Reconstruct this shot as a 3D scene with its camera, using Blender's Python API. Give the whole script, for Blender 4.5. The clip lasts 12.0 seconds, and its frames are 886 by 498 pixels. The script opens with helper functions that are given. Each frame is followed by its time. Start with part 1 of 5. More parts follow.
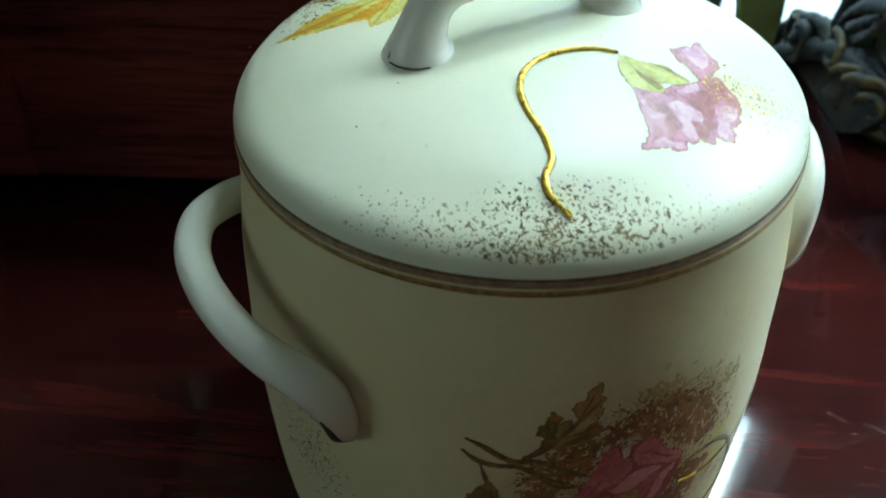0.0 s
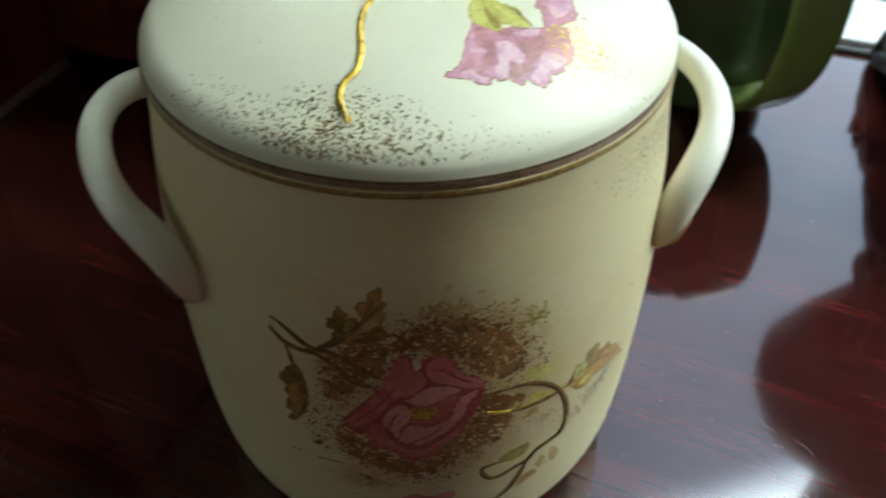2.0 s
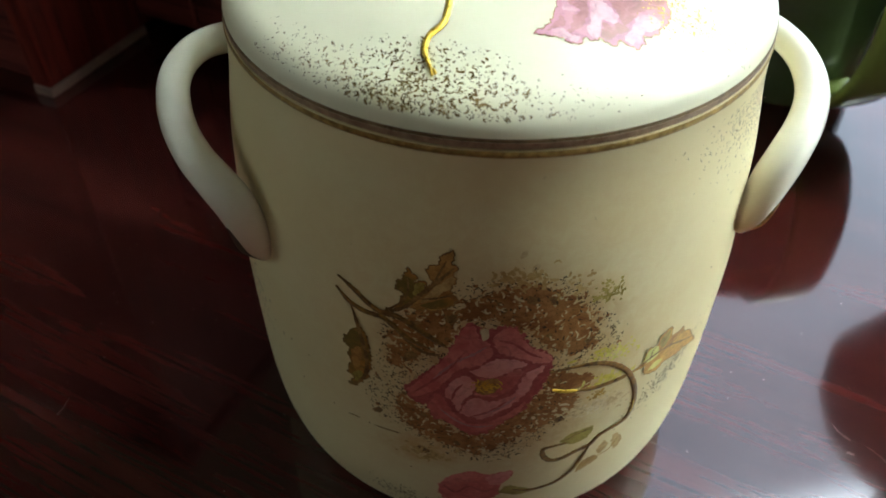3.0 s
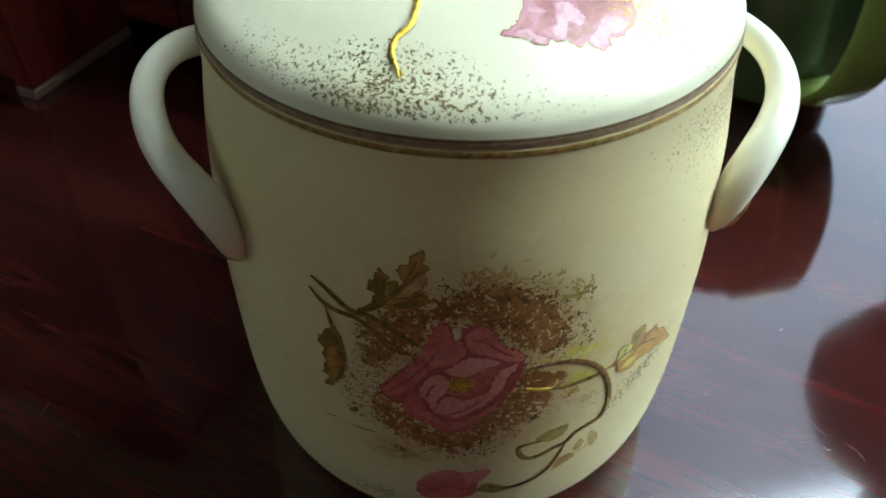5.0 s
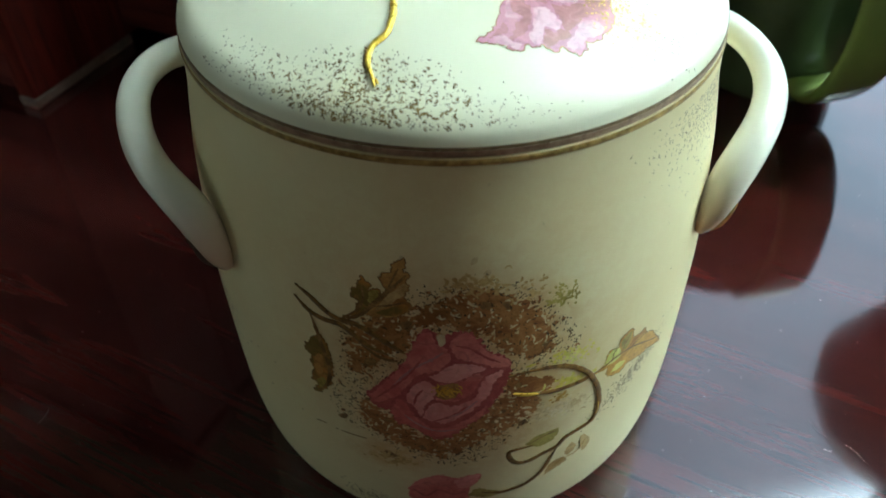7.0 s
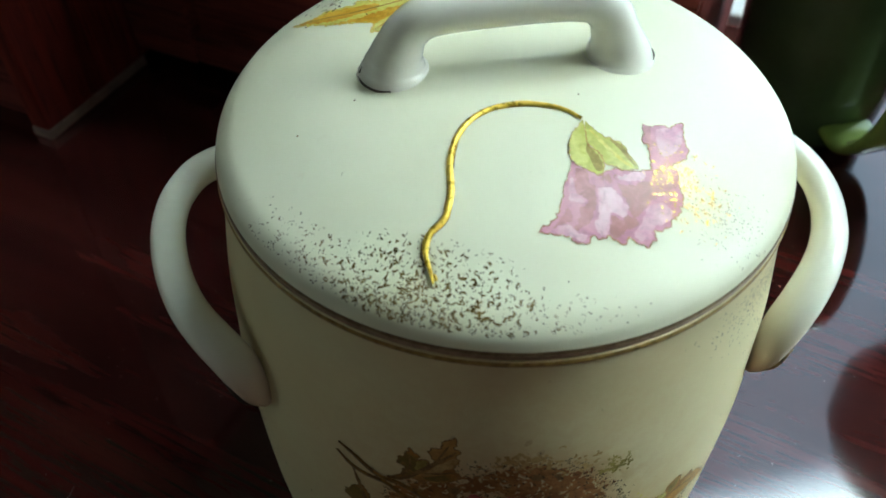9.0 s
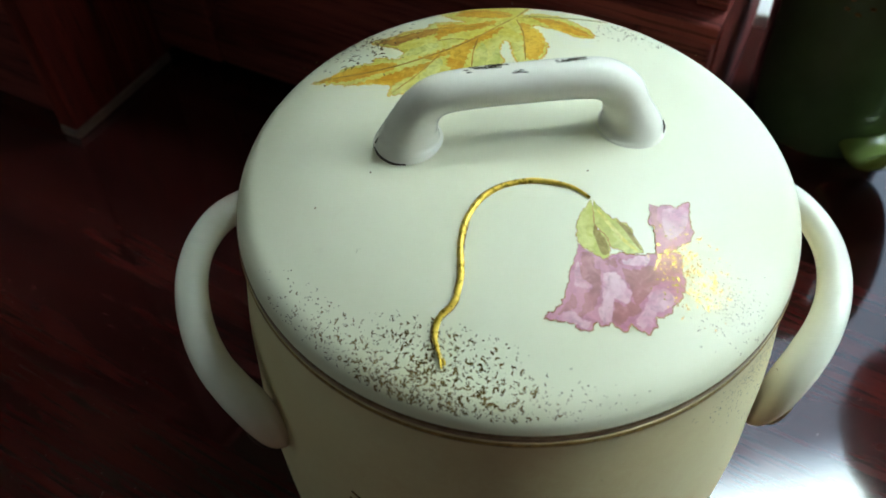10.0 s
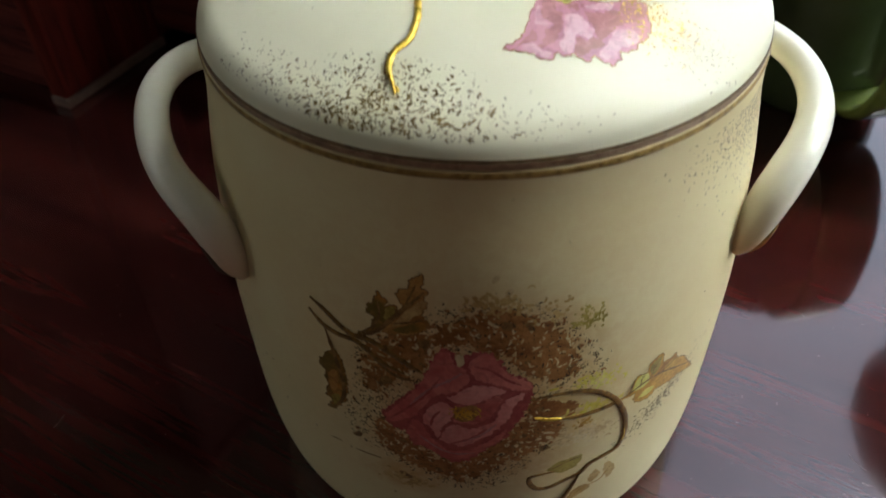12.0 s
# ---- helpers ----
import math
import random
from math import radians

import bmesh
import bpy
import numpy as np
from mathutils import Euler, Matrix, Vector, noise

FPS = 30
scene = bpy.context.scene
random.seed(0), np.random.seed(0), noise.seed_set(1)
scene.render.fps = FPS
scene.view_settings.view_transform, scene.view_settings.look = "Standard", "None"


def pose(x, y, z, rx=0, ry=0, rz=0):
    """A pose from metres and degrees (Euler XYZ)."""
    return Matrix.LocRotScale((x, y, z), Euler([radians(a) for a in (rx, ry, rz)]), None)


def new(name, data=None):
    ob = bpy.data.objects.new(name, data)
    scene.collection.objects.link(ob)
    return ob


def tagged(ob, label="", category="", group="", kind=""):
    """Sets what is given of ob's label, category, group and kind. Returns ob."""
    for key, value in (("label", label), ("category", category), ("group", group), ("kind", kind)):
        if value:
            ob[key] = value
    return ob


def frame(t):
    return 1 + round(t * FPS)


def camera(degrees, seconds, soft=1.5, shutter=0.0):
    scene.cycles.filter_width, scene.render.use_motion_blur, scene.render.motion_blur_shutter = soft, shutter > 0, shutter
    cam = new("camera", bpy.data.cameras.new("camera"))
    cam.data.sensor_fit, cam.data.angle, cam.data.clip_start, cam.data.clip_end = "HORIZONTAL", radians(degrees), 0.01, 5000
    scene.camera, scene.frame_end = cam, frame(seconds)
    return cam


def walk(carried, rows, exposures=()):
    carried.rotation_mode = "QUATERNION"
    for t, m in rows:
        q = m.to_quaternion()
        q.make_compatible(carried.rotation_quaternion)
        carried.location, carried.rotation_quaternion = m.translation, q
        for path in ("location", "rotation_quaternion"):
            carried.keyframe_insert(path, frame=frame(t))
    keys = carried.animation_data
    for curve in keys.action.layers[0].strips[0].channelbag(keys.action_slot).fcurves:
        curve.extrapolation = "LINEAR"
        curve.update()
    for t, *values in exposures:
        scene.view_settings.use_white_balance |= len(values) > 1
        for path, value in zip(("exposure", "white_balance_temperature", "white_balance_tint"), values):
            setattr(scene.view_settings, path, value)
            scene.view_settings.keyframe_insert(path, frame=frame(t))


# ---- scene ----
cam = camera(56.98, 12.0, soft=1.65, shutter=0.5)
# seconds, place in millimetres, turn in degrees
EXPOSURES = [(0.0, 0.74, 5600, -5), (0.9, 0.72, 5650, -5), (1.5, 0.48, 5900, 3), (2.0, 0.61, 6300, 6), (3.0, 1.02, 6600, 10), (4.8, 1.00, 6250, 4), (6.7, 0.91, 5950, -2), (8.3, 0.93, 6050, 2), (9.0, 0.53, 6050, 1), (9.5, 0.41, 6050, 1), (10.5, 0.34, 6150, 7), (11.5, 0.51, 6450, 11), (12.0, 0.54, 6800, 18)]
ROWS = [
    (0, -94.53, -154.32, 261.50, 48.467, 0.561, -26.035),
    (0.2, -97.01, -155.08, 263.86, 49.009, -0.543, -25.894),
    (0.5, -94.50, -162.55, 271.22, 48.754, 0.198, -25.909),
    (1, -83.77, -167.41, 274.93, 48.187, 0.963, -24.210),
    (1.2, -71.69, -171.45, 273.98, 48.405, -0.620, -22.317),
    (1.5, -39.58, -180.97, 268.56, 46.365, -1.330, -18.019),
    (1.8, -27.96, -195.63, 263.49, 46.117, -1.341, -13.521),
    (2, -27.50, -197.63, 261.01, 46.266, -0.455, -10.160),
    (2.5, -37.09, -198.83, 256.71, 46.642, -0.443, -5.900),
    (2.8, -36.45, -198.57, 255.15, 46.243, -0.365, -5.597),
    (3, -32.42, -197.97, 251.68, 46.021, -0.248, -5.187),
    (4.8, -28.92, -199.07, 251.66, 46.112, -0.160, -5.251),
    (5, -27.23, -199.26, 252.77, 45.964, -0.267, -5.753),
    (5.5, -23.03, -199.06, 252.20, 45.941, 0.130, -5.733),
    (6, -20.12, -198.70, 251.75, 45.982, 0.756, -5.321),
    (6.5, -18.43, -198.08, 251.94, 45.910, 0.975, -5.289),
    (6.7, -18.62, -199.00, 251.58, 46.071, 1.021, -5.454),
    (8.3, -25.32, -180.85, 280.53, 44.737, 0.453, -5.285),
    (8.5, -24.52, -172.69, 281.97, 44.741, 0.774, -4.798),
    (8.8, -24.73, -160.76, 284.29, 42.537, 0.765, -4.542),
    (9, -27.38, -157.83, 283.26, 42.464, 0.280, -4.820),
    (9.5, -27.37, -148.78, 293.72, 40.820, 0.258, -4.436),
    (10, -23.63, -142.99, 305.48, 39.377, 0.789, -3.018),
    (10.5, -23.38, -143.45, 307.59, 39.484, 0.932, -3.183),
    (11, -24.86, -168.76, 300.02, 42.619, 0.781, -2.867),
    (11.2, -26.04, -174.35, 284.17, 42.520, 1.109, -2.589),
    (11.5, -21.12, -183.25, 272.92, 44.298, 0.734, -2.407),
    (11.8, -16.80, -187.72, 257.82, 45.368, 1.606, -3.169),
    (12, -16.66, -191.43, 249.45, 46.442, 1.377, -2.822),
]
cam.data.dof.use_dof, cam.data.dof.focus_distance, cam.data.dof.aperture_fstop = True, 0.205, 20.0
walk(cam, [(t, pose(x / 1000, y / 1000, z / 1000, rx, ry, rz)) for t, x, y, z, rx, ry, rz in ROWS], exposures=EXPOSURES)


# ---- light: one window behind the desk, sky above, hazy distance below, and an added side fill ----
SKY_LIGHT, HAZE_LIGHT, SIDE_LIGHT = 22.5, 2.0, 0.9
world = bpy.data.worlds.new("world")
world.use_nodes = True
scene.world = world
sky = world.node_tree.nodes.new("ShaderNodeTexSky")
sky.sky_type, sky.sun_disc = "NISHITA", False
sky.sun_elevation, sky.sun_rotation = radians(45), radians(40)
world.node_tree.links.new(sky.outputs[0], world.node_tree.nodes["Background"].inputs[0])
world.node_tree.nodes["Background"].inputs[1].default_value = 0.1


# ---- helpers ----
THETA = radians(-30)  # the desk and the wall stand at this angle to the barrel
U, V = Vector((math.cos(THETA), math.sin(THETA), 0)), Vector((-math.sin(THETA), math.cos(THETA), 0))
ROOM = Matrix.Rotation(THETA, 4, "Z")
mm = 0.001


class Nodes:
    """A small wrapper to lay out one material."""

    def __init__(self, name):
        self.mat = bpy.data.materials.new(name)
        self.mat.use_nodes = True
        self.tree = self.mat.node_tree
        self.shader = self.tree.nodes["Principled BSDF"]

    def add(self, kind, inputs=(), **props):
        n = self.tree.nodes.new(kind)
        if kind == "ShaderNodeMix":
            n.data_type = props.pop("data_type", "RGBA")
        for k, value in props.items():
            setattr(n, k, value)
        for k, value in dict(inputs).items():
            if hasattr(value, "links"):
                self.tree.links.new(value, n.inputs[k])
            else:
                n.inputs[k].default_value = value
        return n

    def set(self, **values):
        for k, value in values.items():
            k = k.replace("_", " ")
            if hasattr(value, "links"):
                self.tree.links.new(value, self.shader.inputs[k])
            else:
                self.shader.inputs[k].default_value = value
        return self

    def coords(self, scale=(1, 1, 1), turn=0.0):
        c = self.add("ShaderNodeTexCoord")
        return self.add("ShaderNodeMapping", {0: c.outputs["Object"], "Scale": scale, "Rotation": (0, 0, turn)}).outputs[0]

    def noise(self, scale, detail=4.0, rough=0.55, at=None, distortion=0.0):
        n = self.add("ShaderNodeTexNoise", {"Scale": scale, "Detail": detail, "Roughness": rough, "Distortion": distortion})
        if at is not None:
            self.tree.links.new(at, n.inputs["Vector"])
        return n.outputs[0]

    def ramp(self, fac, *stops):
        n = self.add("ShaderNodeValToRGB", {0: fac})
        el = n.color_ramp.elements
        while len(el) < len(stops):
            el.new(0.5)
        for e, (p, c) in zip(el, stops):
            e.position, e.color = p, (*c, 1) if len(c) == 3 else c
        return n.outputs[0]

    def grey(self, fac, lo, hi, a=0.0, b=1.0):
        n = self.add("ShaderNodeMapRange", {0: fac, 1: lo, 2: hi, 3: a, 4: b})
        n.clamp = True
        return n.outputs[0]

    def mix(self, fac, a, b, blend="MIX"):
        n = self.add("ShaderNodeMix", blend_type=blend)
        for i, value in ((0, fac), (6, a), (7, b)):
            if hasattr(value, "links"):
                self.tree.links.new(value, n.inputs[i])
            else:
                n.inputs[i].default_value = (*value, 1) if isinstance(value, tuple) and len(value) == 3 else value
        return n.outputs[2]

    def bump(self, height, strength=0.2, distance=0.001):
        return self.add("ShaderNodeBump", {"Height": height, "Strength": strength, "Distance": distance}).outputs[0]


def ivory(name, blush=None, rough=0.30, washes=(), tone=(1.0, 1.0, 1.0), flush=(0.62, 0.44, 0.195), gloss=0.5):
    """Ivory glaze; blush: the heights between which the peach tint comes up, and its strength."""
    n = Nodes(name)
    at = n.coords()
    cloud = n.noise(18, 3, 0.5, at)
    fine = n.noise(240, 4, 0.6, at)
    base = n.ramp(cloud, *((f, tuple(x * k for x, k in zip(c, tone))) for f, c in ((0.3, (0.78, 0.765, 0.57)), (0.7, (0.82, 0.81, 0.63)))))
    if blush:
        z = n.add("ShaderNodeSeparateXYZ", {0: at}).outputs[2]
        tint = n.add("ShaderNodeMath", {0: n.grey(z, blush[0], blush[1], 0, blush[2]), 1: n.grey(n.noise(30, 3, 0.5, at), 0.3, 0.6, 0.55, 1.0)}, operation="MULTIPLY").outputs[0]
        base = n.mix(tint, base, flush)
    base = n.mix(n.grey(fine, 0.62, 0.78, 0, 0.12), base, (0.60, 0.52, 0.36))
    for (cx, cy, cz), (rx, rz), tone, strength in washes:
        away = n.add("ShaderNodeMapping", {0: at, "Location": (-cx / rx, -cy / rx, -cz / rz), "Scale": (1 / rx, 1 / rx, 1 / rz)}).outputs[0]
        far = n.add("ShaderNodeVectorMath", {0: away}, operation="LENGTH").outputs["Value"]
        blotch = n.grey(n.noise(260, 4, 0.7, at, 0.5), 0.38, 0.60, 0.45, 1.0)
        amount = n.add("ShaderNodeMath", {0: n.grey(far, 0.45, 1.2, strength, 0.0), 1: blotch}, operation="MULTIPLY").outputs[0]
        base = n.mix(amount, base, tone)
    grime = n.noise(420, 2, 0.5, at)
    base = n.mix(n.grey(grime, 0.765, 0.80, 0, 0.40), base, (0.30, 0.24, 0.15))
    n.set(Base_Color=base, Roughness=n.grey(cloud, 0.3, 0.7, rough, rough + 0.08), Normal=n.bump(n.noise(60, 3, 0.5, at), 0.03, 0.001))
    n.set(Specular_IOR_Level=gloss)
    return n.mat


def paint(name, a, b, scale=90.0, rough=0.38, edge=0.5, gloss=0.22):
    """Enamel pigment that wanders between two tones."""
    n = Nodes(name)
    at = n.coords()
    f = n.noise(scale, 4, 0.6, at, 0.6)
    fine = n.noise(scale * 4.5, 3, 0.6, at, 1.2)
    c = n.ramp(f, (0.5 - 0.16 * edge - 0.02, a), (0.5 + 0.16 * edge + 0.02, b))
    c = n.mix(n.grey(fine, 0.50, 0.66, 0.0, 0.45), c, tuple(x * 0.62 for x in a))
    c = n.mix(n.grey(fine, 0.34, 0.46, 0.30, 0.0), c, tuple(min(0.85, x * 1.18 + 0.03) for x in b))
    n.set(Base_Color=c, Roughness=rough, Specular_IOR_Level=gloss, Normal=n.bump(n.noise(900, 3, 0.6, at), 0.08, 0.0003))
    return n.mat


def gilt(name, a, b, rough=0.28, metal=1.0):
    n = Nodes(name)
    at = n.coords()
    f = n.noise(500, 4, 0.6, at)
    n.set(Base_Color=n.ramp(f, (0.35, a), (0.65, b)), Metallic=metal, Roughness=n.grey(f, 0.3, 0.7, rough, rough + 0.22), Normal=n.bump(n.noise(1400, 3, 0.6, at), 0.25, 0.0003))
    return n.mat


def wood(name, dark, mid, light, along=0.0, gloss=0.12, grain=1.0, coat=0.6, upright=False, sheen=0.5):
    """Stained and polished rosewood; the grain runs along the given angle, or upwards."""
    n = Nodes(name)
    at = n.coords((1, 1, 1), -along)
    if upright:
        at = n.add("ShaderNodeMapping", {0: at, "Rotation": (0, radians(90), 0)}).outputs[0]
    long_ = n.add("ShaderNodeMapping", {0: at, "Scale": (3.2, 34, 34)}).outputs[0]
    fine = n.add("ShaderNodeMapping", {0: at, "Scale": (14, 330, 330)}).outputs[0]
    bands = n.noise(1.6 * grain, 4, 0.55, long_, 0.8)
    pores = n.noise(1.5, 4, 0.65, fine, 0.2)
    cloud = n.noise(5, 3, 0.5, at)
    c = n.ramp(bands, (0.30, dark), (0.50, mid), (0.78, light))
    c = n.mix(n.grey(cloud, 0.35, 0.7, 0, 0.5), c, dark)
    c = n.mix(n.grey(pores, 0.52, 0.64, 0, 0.65), c, tuple(x * 0.35 for x in dark))
    fleck = n.noise(1.0, 3, 0.7, n.add("ShaderNodeMapping", {0: at, "Scale": (60, 420, 420)}).outputs[0], 0.3)
    c = n.mix(n.grey(fleck, 0.54, 0.74, 0, 0.15), c, light)
    smear = n.noise(26, 4, 0.6, at, 0.4)
    dust = n.noise(800, 1, 0.5, at)
    # faint grey mixed into the colour, for the hazy sheen on the polish
    c = n.mix(n.grey(smear, 0.3, 0.7, 0.001, 0.012), c, (0.20, 0.20, 0.22))
    n.set(Base_Color=n.mix(n.grey(dust, 0.79, 0.81, 0, 0.5), c, (0.35, 0.33, 0.33)), Roughness=n.grey(smear, 0.35, 0.75, gloss, gloss + 0.06))
    n.set(Specular_IOR_Level=sheen, Coat_Weight=coat, Coat_Roughness=n.grey(smear, 0.4, 0.7, 0.02, 0.06), Normal=n.bump(n.noise(40, 2, 0.5, at), 0.012, 0.002))
    return n.mat


def plain(name, colour, rough=0.6, scale=14.0, depth=0.12, metal=0.0, bump=0.05):
    n = Nodes(name)
    at = n.coords()
    f = n.noise(scale, 5, 0.6, at)
    n.set(Base_Color=n.ramp(f, (0.3, tuple(x * (1 - depth) for x in colour)), (0.7, tuple(min(1, x * (1 + depth)) for x in colour))), Roughness=n.grey(f, 0.3, 0.7, rough * 0.85, min(1, rough * 1.15)), Metallic=metal)
    n.set(Normal=n.bump(n.noise(scale * 12, 4, 0.6, at), bump, 0.001))
    return n.mat


def glow(name, colour, strength):
    n = Nodes(name)
    n.set(Base_Color=(0, 0, 0, 1), Emission_Color=(*colour, 1), Emission_Strength=strength, Roughness=1.0)
    return n.mat


def sky_backdrop():
    """Overcast sky that brightens upwards out of the blue haze; the skyline climbs to one side."""
    n = Nodes("overcast sky and haze")
    at = n.coords()
    xyz = n.add("ShaderNodeSeparateXYZ", {0: at})
    slope = n.grey(xyz.outputs[0], -0.4, 0.85, 1.6, -0.4)
    line = n.add("ShaderNodeMath", {0: xyz.outputs[2], 1: slope}, operation="SUBTRACT").outputs[0]
    rise = n.add("ShaderNodeMapRange", {0: line, 1: 1.52, 2: 2.08, 3: 0.0, 4: 1.0}, interpolation_type="SMOOTHSTEP").outputs[0]
    cloud = n.grey(n.noise(1.7, 4, 0.55, at), 0.3, 0.7, 0.75, 1.15)
    power = n.add("ShaderNodeMath", {0: n.grey(rise, 0, 1, HAZE_LIGHT, SKY_LIGHT), 1: cloud}, operation="MULTIPLY").outputs[0]
    n.set(Base_Color=(0, 0, 0, 1), Emission_Color=n.mix(rise, (0.66, 0.80, 1.0), (0.88, 1.0, 0.95)), Emission_Strength=power, Roughness=1.0)
    return n.mat


def bronze_material(name, lo, hi, gold):
    """Dark green-black patina, rubbed to gold on the ridges."""
    n = Nodes(name)
    at = n.coords()
    worn = n.grey(n.add("ShaderNodeNewGeometry").outputs["Pointiness"], lo, hi)
    f = n.noise(160, 5, 0.65, at)
    rub = n.add("ShaderNodeMath", {0: worn, 1: n.grey(n.noise(70, 4, 0.6, at), 0.38, 0.62)}, operation="MULTIPLY").outputs[0]
    c = n.mix(rub, n.ramp(f, (0.3, (0.008, 0.014, 0.014)), (0.7, (0.024, 0.033, 0.029))), gold)
    n.set(Base_Color=c, Metallic=0.3, Roughness=n.grey(f, 0.3, 0.7, 0.42, 0.62), Normal=n.bump(f, 0.4, 0.0012), Specular_IOR_Level=0.35)
    return n.mat


IVORY = ivory("ivory glazed porcelain", None, 0.34)
BROWN, TAN = (0.32, 0.118, 0.028), (0.58, 0.33, 0.11)
# soft washes round the painted flower, the first a broad tan over the front: place, radii, tone, strength
FRONT_TAN = (0.60, 0.385, 0.17)
WASHES = [((s * 0.93 * mm, -math.sqrt(75.0 ** 2 - (s * 0.93) ** 2) * mm, z * mm), (rx * mm, rz * mm), tone, k) for s, z, rx, rz, tone, k in (
    (-8, 92, 58, 74, FRONT_TAN, 0.36), (-6, 86, 34, 36, TAN, 0.5), (4, 107, 20, 12, BROWN, 0.4), (-9, 61, 26, 9, BROWN, 0.35), (-28, 95, 11, 11, BROWN, 0.4), (-28, 50, 12, 7, TAN, 0.7))]
IVORY_BODY = ivory("blush ivory glaze", (-0.16, 0.100, 0.36), 0.42, WASHES, (0.98, 0.95, 0.80), (0.66, 0.43, 0.17), 0.3)
IVORY_EAR = ivory("peach tipped ivory glaze", (0.124, 0.104, 0.85), 0.19, (), (1.0, 1.02, 1.14), (0.72, 0.44, 0.25))
IVORY_BOW = ivory("glossy ivory glaze", None, 0.12, (), (1.08, 1.06, 1.22))
BAND = gilt("worn brown gilding", (0.24, 0.145, 0.04), (0.52, 0.35, 0.11), 0.28, 0.5)
BAND_DARK = gilt("dark worn gilding", (0.11, 0.068, 0.032), (0.24, 0.16, 0.075), 0.36, 0.25)
BAND_WORN = gilt("rubbed pinkish gilding", (0.26, 0.165, 0.10), (0.44, 0.31, 0.20), 0.32, 0.25)
SEAM = plain("dark seam", (0.05, 0.035, 0.02), 0.8)
GOLD = gilt("raised bright gold", (0.66, 0.42, 0.04), (0.86, 0.62, 0.10), 0.20, 0.5)
FLAKE_GOLD = gilt("gold flakes", (0.78, 0.47, 0.06), (0.94, 0.66, 0.18), 0.16, 0.45)
SPECKLE = paint("brown gold stipple", (0.095, 0.055, 0.020), (0.24, 0.148, 0.052), 300, 0.4)
SPECKLE_DARK = paint("dark brown stipple", (0.040, 0.022, 0.009), (0.13, 0.075, 0.026), 300, 0.4)
SPECKLE_GREY = paint("faint grey brown stipple", (0.25, 0.19, 0.115), (0.44, 0.37, 0.25), 700, 0.4)
SPECKLE_PALE = paint("pale brown gold stipple", (0.13, 0.085, 0.03), (0.31, 0.215, 0.08), 800, 0.4)
WASH = paint("brown wash", (0.27, 0.108, 0.030), (0.44, 0.210, 0.070), 160, 0.45)
TAN_DAB = paint("tan wash", (0.42, 0.25, 0.085), (0.60, 0.42, 0.18), 140, 0.45)
RUST_LEAF = paint("rusty leaf margin enamel", (0.34, 0.15, 0.03), (0.62, 0.34, 0.06), 130)
WASH_PALE = paint("pale tan wash", (0.56, 0.40, 0.20), (0.74, 0.62, 0.40), 120, 0.45)
RESERVE = paint("warm ivory reserve", (0.62, 0.50, 0.27), (0.74, 0.66, 0.42), 120)
ROSE = paint("rose pink enamel", (0.56, 0.125, 0.115), (0.70, 0.235, 0.205), 70)
ROSE_LIGHT = paint("light rose enamel", (0.68, 0.235, 0.215), (0.78, 0.35, 0.32), 70)
ROSE_DARK = paint("plum shading enamel", (0.36, 0.065, 0.062), (0.48, 0.11, 0.10), 90)
MAUVE = paint("mauve enamel", (0.56, 0.225, 0.30), (0.66, 0.325, 0.405), 60, 0.34, 0.5, 0.38)
MAUVE_DARK = paint("mauve fold enamel", (0.44, 0.17, 0.17), (0.58, 0.28, 0.29), 60, 0.34, 0.5, 0.38)
MAUVE_LIGHT = paint("pale mauve enamel", (0.66, 0.32, 0.42), (0.76, 0.48, 0.55), 100, 0.34, 0.5, 0.38)
LIME = paint("yellow green enamel", (0.54, 0.53, 0.11), (0.70, 0.68, 0.24), 80, 0.34, 0.5, 0.38)
OLIVE = paint("olive leaf enamel", (0.25, 0.185, 0.035), (0.42, 0.33, 0.085), 130)
RUST = paint("rust leaf enamel", (0.30, 0.13, 0.035), (0.52, 0.28, 0.08), 130)
LEAF_MIX = paint("rust and olive leaf enamel", (0.19, 0.125, 0.03), (0.47, 0.20, 0.04), 75, 0.38, 0.3)
AMBER = paint("amber leaf enamel", (0.62, 0.30, 0.02), (0.76, 0.48, 0.06), 90)
OCHRE = paint("ochre vein enamel", (0.34, 0.17, 0.025), (0.56, 0.32, 0.06), 150)
LEMON = paint("lemon leaf enamel", (0.68, 0.58, 0.10), (0.72, 0.68, 0.22), 90)
VEIN = paint("brown line enamel", (0.16, 0.085, 0.03), (0.32, 0.18, 0.06), 300)
STEM = gilt("brown gold stem", (0.080, 0.038, 0.009), (0.30, 0.155, 0.032), 0.30, 0.05)
TABLE_WOOD = wood("polished rosewood", (0.020, 0.0044, 0.0042), (0.052, 0.0090, 0.0080), (0.105, 0.0160, 0.0125), radians(-3), 0.07, 1.0, 0.35)
CABINET_WOOD = wood("dark stained hardwood", (0.075, 0.0200, 0.018), (0.20, 0.044, 0.038), (0.33, 0.072, 0.055), 0.0, 0.65, 1.3, 0.0, False, 0.06)
BOARD_WOOD = wood("red stained hardwood", (0.065, 0.010, 0.008), (0.15, 0.020, 0.014), (0.25, 0.036, 0.022), 0.0, 0.62, 1.3, 0.0, True, 0.08)
WORN_EDGE = plain("worn bare wood edge", (0.22, 0.14, 0.115), 0.55, 60, 0.35)
# lighter copy of the jug's dark green, with the handle's light in the colour
GREEN_LIT = plain("green glaze lit to olive", (0.195, 0.260, 0.075), 0.16, 30, 0.15, 0.0, 0.02)
GREEN_DARK = plain("dark green glaze", (0.060, 0.088, 0.048), 0.20, 30, 0.2, 0.0, 0.02)
